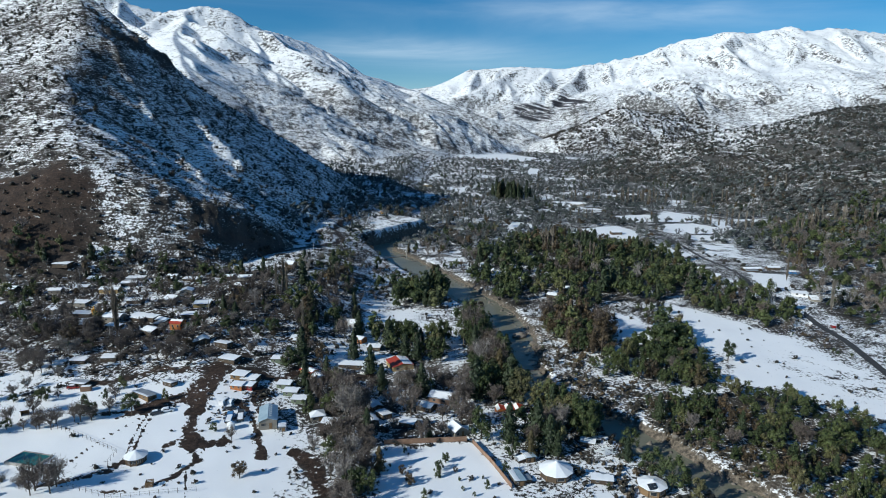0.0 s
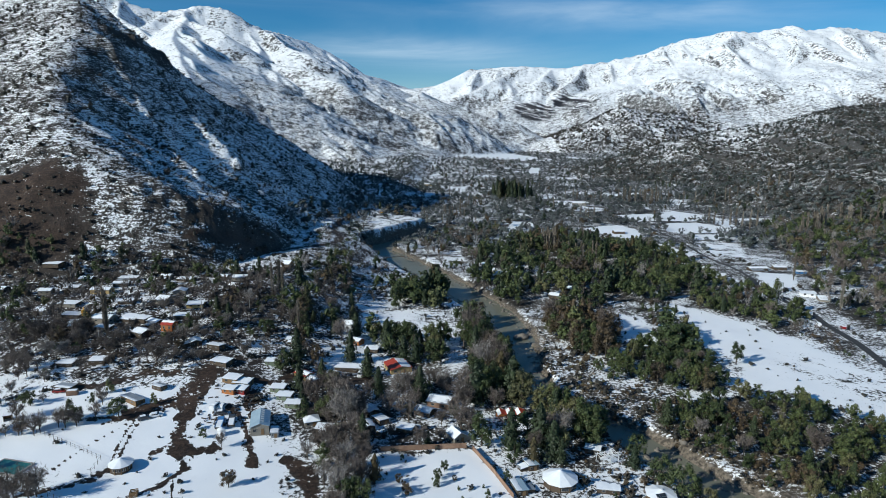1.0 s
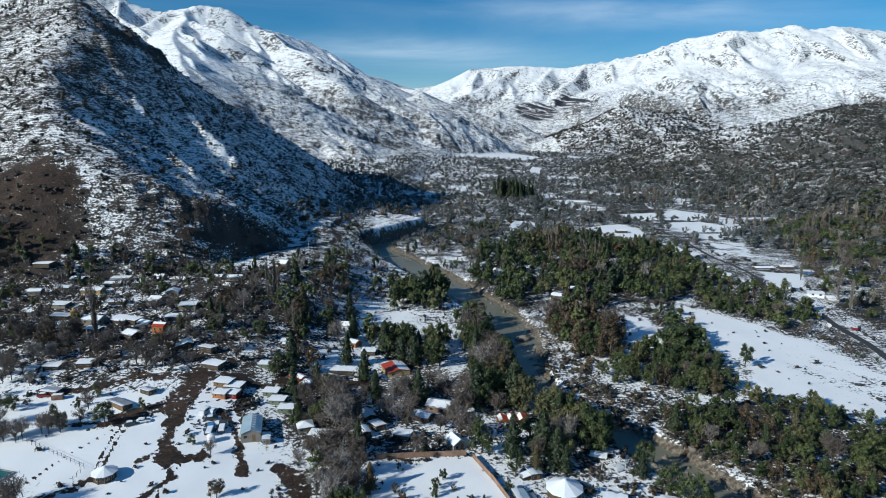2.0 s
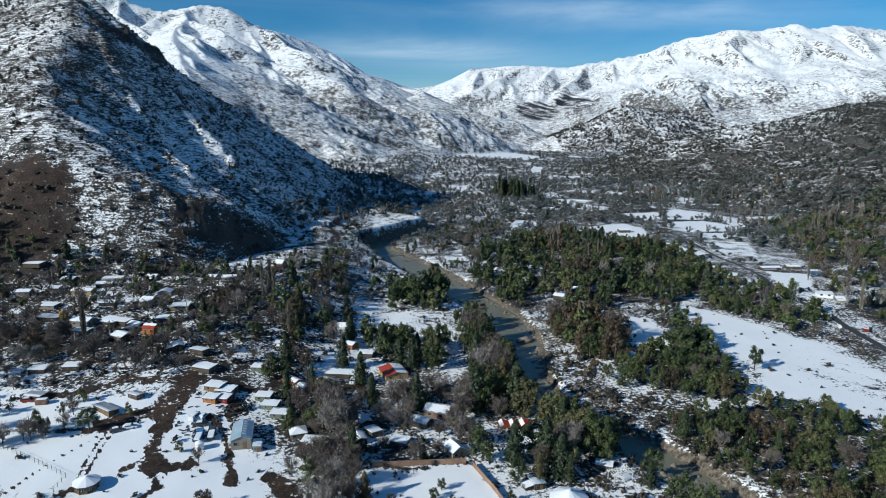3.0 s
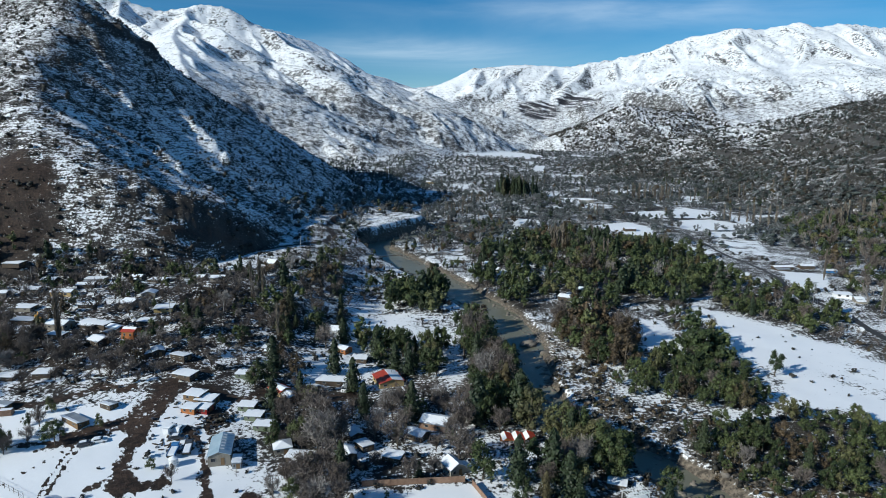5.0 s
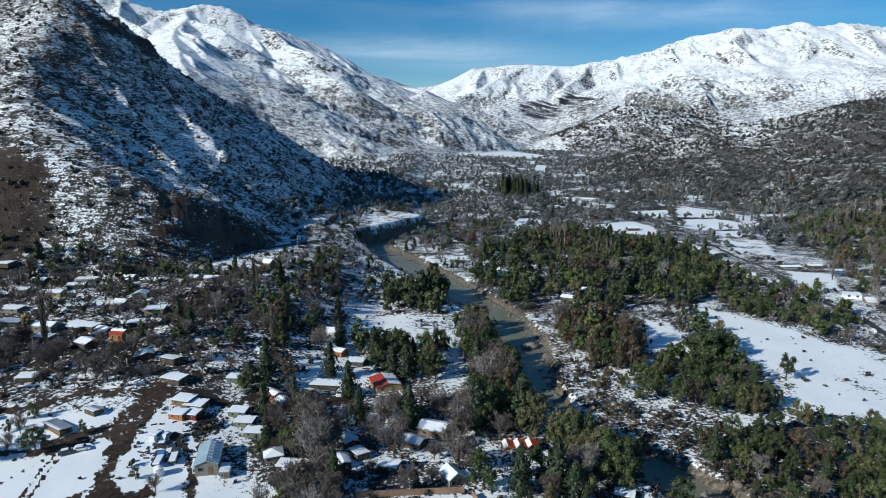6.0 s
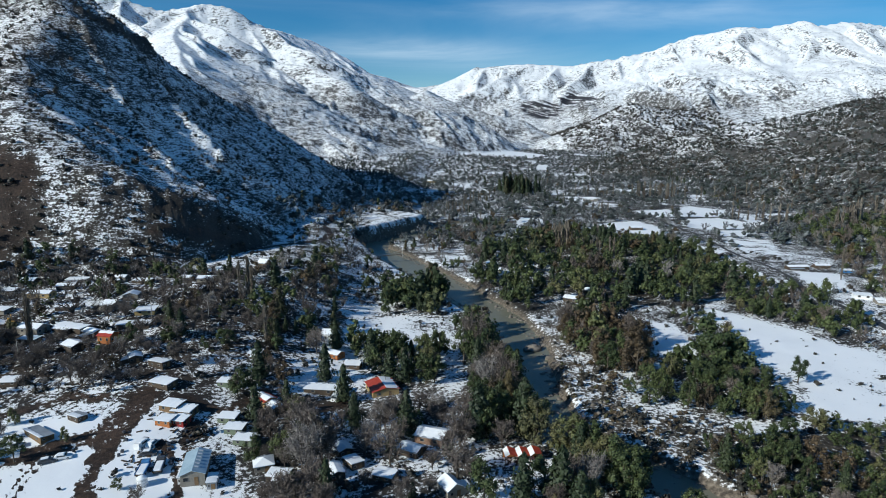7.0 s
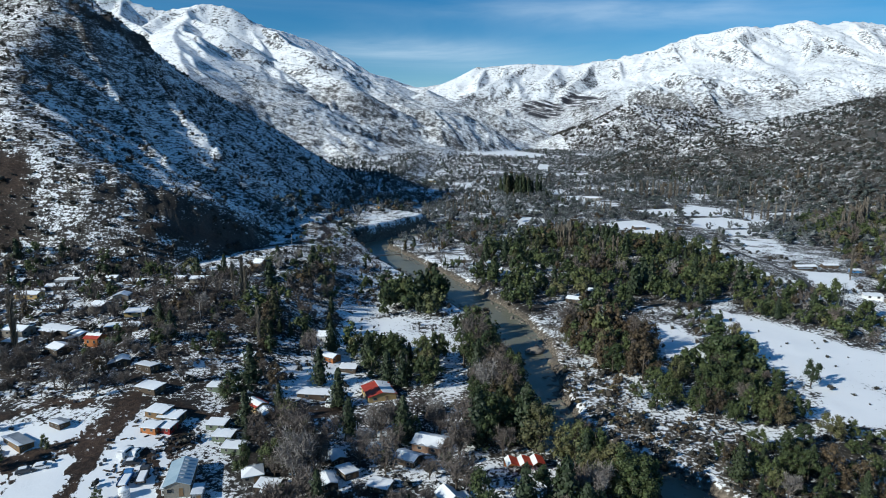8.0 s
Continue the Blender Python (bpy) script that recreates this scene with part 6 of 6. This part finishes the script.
def boulder(x, y, r, label):
    rng = np.random.default_rng(int(abs(x * 7 + y)))
    bm = bmesh.new()
    bmesh.ops.create_icosphere(bm, subdivisions=3, radius=1.0)
    for v in bm.verts:
        n = noise.fractal(v.co * 1.3 + Vector((x, y, 0)), 1.0, 2.0, 4)
        v.co = Vector((v.co.x * r * 1.5, v.co.y * r, v.co.z * r * 0.75)) * (1 + 0.3 * n)
    ob = part("boulder", bm, STONE)
    ob.matrix_world = pose(x, y, WATER_Z + 0.2 * r, 0, 0, rng.uniform(0, 180))
    tagged(ob, label, "boulder")


def stones():
    """Cobbles and boulders along both banks, and the stone dike over the river."""
    rng = np.random.default_rng(23)
    shapes = []
    for k in range(6):
        shapes.append((ICO_V * rng.uniform(0.7, 1.25, (12, 1)) * (1.2, 1.0, 0.7), ICO_T))
    x, y = rng.uniform(-80, 150, 60000), rng.uniform(130, 720, 60000)
    d, (half,) = polyline_distance(x, y, RIVER)
    edge = d - half
    near = ((edge > -2.5) & (edge < 4.0)) | ((edge > 4) & (edge < 26) & (x > 40) & (y < 310) & (rng.uniform(0, 1, x.size) < 0.16))
    x, y, edge = x[near][:5200], y[near][:5200], edge[near][:5200]
    z = land(x, y)[0]
    size = 0.2 + 1.0 * rng.uniform(0, 1, len(x)) ** 3
    rows = np.stack([x, y, np.maximum(z, WATER_Z - 0.2), size, rng.uniform(0, 6.28, len(x)), rng.uniform(0, 1, len(x)), rng.uniform(0.8, 1.3, len(x))], 1)
    scatter("river_stones", "grey and tan cobbles and boulders along the river banks", "stones", rows, shapes, STONE)


def clutter():
    """Planks, tyres and sheets lying in the workshop's yard."""
    rng = np.random.default_rng(29)
    spots = [(-77.3, 213.5, 8, 55), (-70.9, 214.4, 7, 30), (-70.1, 203.2, 6, 24), (-77.7, 202.7, 5, 20), (-112.4, 237.2, 12, 22), (-42.5, 235.3, 9, 14)]
    for cx, cy, r, n in spots:
        for _ in range(n):
            x, y = cx + rng.normal() * r * 0.5, cy + rng.normal() * r * 0.5
            if any(math.hypot(x - a, y - b) < c - 1.5 for a, b, c in KEEP_CLEAR):
                continue
            u = rng.uniform()
            bm = bmesh.new()
            if u < 0.5:
                name, label, mat = "timber_baulk", "weathered timber baulk lying in the snow", WOOD
                add_box(bm, 0, 0, 0.1, 0.3 + 0.3 * rng.uniform(), 1.2 + rng.uniform(), 0.25, 0)
            elif u < 0.75:
                name, label, mat = "crate", "dark storage crate standing in the snow", DARK_PAINT
                add_box(bm, 0, 0, 0.35, 0.8, 0.7, 0.7)
                bmesh.ops.bevel(bm, geom=bm.edges[:], offset=0.04, segments=1, affect="EDGES")
            else:
                name, label, mat = "tyre", "old black tyre lying on the ground", TYRE
                bmesh.ops.create_cone(bm, segments=14, radius1=0.5, radius2=0.5, depth=0.25, matrix=Matrix.Translation((0, 0, 0.12)))
            ob = part(name, bm, mat)
            ob.matrix_world = pose(x, y, height_at(x, y), 0, 0, rng.uniform(0, 180))
            tagged(ob, label, name.replace("_", " "), "yard clutter")


def pergola(x, y):
    ob = thing("pergola", x, y, 20, "white timber pergola by the river", "pergola")
    for px in (-3, 0, 3):
        for py in (-1.5, 1.5):
            box_part("post", (px, py, 1.1, 0.16, 0.16, 2.6), WHITE_PAINT, ob)
    for py in (-1.5, 1.5):
        box_part("beam", (0, py, 2.45, 7.2, 0.14, 0.2), WHITE_PAINT, ob)
    for k in range(9):
        box_part("slat", (-3.2 + 0.8 * k, 0, 2.6, 0.1, 4.0, 0.12), WHITE_PAINT, ob)


def workshop_roof():
    """Rooflights on the workshop's sunny slope."""
    host = [o for o in bpy.data.objects if o.name == "workshop"][0]
    for k in range(6):
        bm = bmesh.new()
        y = -5.4 + 2.1 * k
        solid(bm, [(0.25, 4.16), (1.3, 3.78), (1.3, 3.88), (0.25, 4.26)], y * 0.78, y * 0.78 + 0.55)
        part("rooflight", bm, WHITE_PAINT, host)


def container(x, y, turn, label):
    ob = thing("container", x, y, turn, label, "container")
    box_part("body", (0, 0, 0.95, 3.6, 1.9, 1.8), ADOBE, ob, bevel=0.04)
    for k in range(10):
        for side in (-1, 1):
            box_part("rib", (-1.6 + 0.354 * k, side * 0.97, 0.95, 0.12, 0.06, 1.6), ADOBE, ob)
    box_part("door", (1.82, 0, 0.95, 0.06, 1.7, 1.6), ADOBE, ob)
    box_part("snow_cover", (0, 0, 1.91, 3.4, 1.7, 0.12), SNOW, ob, bevel=0.04)


def kiosk(x, y, turn):
    """A small open-fronted timber shelter."""
    ob = thing("shelter", x, y, turn, "small yellow timber shelter in the snowy orchard", "shelter")
    for spec in ((0, 1.0, 0.9, 2.2, 0.08, 1.9), (-1.1, 0, 0.9, 0.08, 2.0, 1.9), (1.1, 0, 0.9, 0.08, 2.0, 1.9)):
        box_part("wall", spec, LOG, ob)
    roof_ob = box_part("roof", (0, 0, 1.95, 2.7, 2.5, 0.1), WOOD, ob)
    box_part("snow_cover", (0, 0, 2.07, 2.5, 2.3, 0.12), SNOW, roof_ob, bevel=0.04)


def pallet_box(x, y, turn):
    """A bin of slats on a pallet."""
    ob = thing("slatted_bin", x, y, turn, "slatted wooden bin of pale boards standing in the snow", "bin")
    for k in range(4):
        for side in (-1, 1):
            box_part("slat", (0, side * 0.95, 0.3 + 0.4 * k, 2.0, 0.05, 0.28), LOG, ob)
            box_part("slat", (side * 0.97, 0, 0.3 + 0.4 * k, 0.05, 1.8, 0.28), LOG, ob)
    for a in (-1, 1):
        for b in (-1, 1):
            box_part("post", (a * 0.9, b * 0.87, 0.8, 0.12, 0.12, 1.8), WOOD, ob)


def solar_panels():
    """Six dark panels on the sunny roof slope of the octagonal cabin."""
    ob = thing("solar_array", 59.3, 156.4, 12, "array of six dark solar panels on the cabin's snowy roof", "solar panels", "", height_at(60, 159) + 2.93)
    for row in range(2):
        for k in range(3):
            bm = bmesh.new()
            add_box(bm, 0, 0, 0, 0.84, 0.95, 0.05)
            bmesh.ops.transform(bm, matrix=Matrix.Translation((-0.9 + 0.9 * k, -0.45 + 0.95 * row, 0.02 + 0.42 * row)) @ Matrix.Rotation(0.42, 4, "X"), verts=bm.verts)
            part("panel", bm, GLASS, ob)
    for px in (-1.2, 1.2):
        bm = bmesh.new()
        rod(bm, (px, 0.9, -0.2), (px, 0.9, 0.6), 0.04, 0.04, 6)
        part("leg", bm, STEEL, ob)


def excavator(x, y, label="small yellow excavator parked on the terrace track"):
    ob = thing("excavator", x, y, 40, label, "excavator")
    box_part("body", (0, 0, 1.5, 2.4, 3.2, 1.2), YELLOW_PAINT, ob, bevel=0.15)
    box_part("cab", (-0.5, 0.8, 2.6, 1.2, 1.4, 1.4), YELLOW_PAINT, ob, bevel=0.1)
    for s in (-1, 1):
        box_part("track", (s * 1.0, 0, 0.45, 0.5, 3.6, 0.9), TYRE, ob, bevel=0.2)
    bm = bmesh.new()
    rod(bm, (0.4, 1.4, 1.8), (0.4, 4.0, 3.8), 0.25, 0.2, 6)
    rod(bm, (0.4, 4.0, 3.8), (0.4, 5.6, 1.2), 0.2, 0.15, 6)
    part("boom", bm, YELLOW_PAINT, ob)


def footbridge():
    """A slim suspended footbridge over the river."""
    a, b = Vector((-57, 478, 2.6)), Vector((-30, 490, 2.6))
    mid, way = (a + b) / 2, b - a
    ob = thing("footbridge", mid.x, mid.y, math.degrees(math.atan2(way.y, way.x)), "slim suspended footbridge of planks over the river", "bridge", "", 0.0)
    l = way.length
    box_part("deck", (0, 0, 2.4, l, 1.3, 0.14), WOOD, ob)
    for sx in (-1, 1):
        for sy in (-1, 1):
            box_part("tower_post", (sx * l / 2, sy * 0.75, 3.0, 0.3, 0.3, 6.4), CONCRETE, ob)
    for sy in (-1, 1):
        bm = bmesh.new()
        pts = [(l * (k / 10 - 0.5), sy * 0.72, 3.2 + 2.8 * (k / 5 - 1) ** 2) for k in range(11)]
        for p, q in zip(pts, pts[1:]):
            rod(bm, p, q, 0.05, 0.05, 4)
        part("cable", bm, STEEL, ob)
        for p in pts[1:-1]:
            bm = bmesh.new()
            rod(bm, (p[0], p[1], 2.4), p, 0.03, 0.03, 3)
            part("hanger", bm, STEEL, ob)


footbridge()
road()
fence([(-19, 185), (-8, 186), (8, 187.5)], 1.9, 1.9, "tall tan panel wall with brown posts along the snowy field", True, ADOBE)
fence([(10, 186), (15, 174), (20, 160)], 1.7, 1.9, "reddish tan panel wall down the field's edge", True, ADOBE)
fence([(-132.1, 192.5), (-116.3, 184.7), (-103, 177.6), (-102.5, 171.4)], 1.6, 2.2, "wire fence on thin dark posts in the snow", False)
fence([(-108, 160), (-92.2, 154.2), (-70, 158)], 1.5, 2.4, "low fence on thin posts in the snow", False)
awning()
pool()
tank(-71.9, 192.9)
flatbed(-74.3, 197.9, 10, "blue truck body with a snow-covered load", BLUE_PAINT)
flatbed(-70.9, 199.6, 14, "dark trailer under snow beside the workshop", DARK_PAINT)
car(-79.9, 209.3, 80, WHITE_PAINT, "white van parked in the yard, dusted with snow", True, "van")
car(-77.6, 210.1, 85, WHITE_PAINT, "white car parked in the yard under snow")
car(-76.4, 205.7, 10, DARK_PAINT, "dark pickup parked in the yard under snow")
car(-33.6, 246, -95, WHITE_PAINT, "white van parked before the long hall", True, "van")
car(-128.5, 246.6, 30, DARK_PAINT, "dark car parked in the village snow")
car(-124.7, 245.9, 30, DARK_PAINT, "dark car parked in the village snow")
car(-97.8, 202.7, 20, WHITE_PAINT, "white car standing at the meadow's edge")
car(-100.8, 200.8, 30, DARK_PAINT, "dark car standing at the meadow's edge")
car(206, 337, 60, WHITE_PAINT, "white car parked beside the road")
car(208, 312, 75, RED_PAINT, "red car parked beside the road")
car(199, 318, 75, WHITE_PAINT, "white car parked off the road")
for px, py in ((-145.5, 255.1), (-115.9, 291.3), (-173.1, 308.9), (-92.9, 291.6), (-204.8, 334.9), (-64, 255.6), (20, 334), (-95, 440)):
    pole(px, py)
pylon(196, 352, 15)
boulder(40, 303, 2.6, "large grey boulder standing in the shallow river")
boulder(46, 292, 1.6, "dark boulder on the river's gravel bar")
pergola(51, 180)
workshop_roof()
excavator(-70, 695)
excavator(-168.7, 284.6, "small orange-yellow excavator standing among the village roofs")
container(-134.5, 216.5, 12, "rust-red steel container standing on the muddy track")
kiosk(-147, 200.5, 25)
pallet_box(-84.4, 160.4, 15)
solar_panels()
car(-140.2, 218, 10, RED_PAINT, "red car parked by the muddy track")
car(-116.5, 206.5, 15, WHITE_PAINT, "white car parked at the meadow's edge")
car(-113.5, 207.5, 15, STEEL, "grey car parked at the meadow's edge")
clutter()
stones()
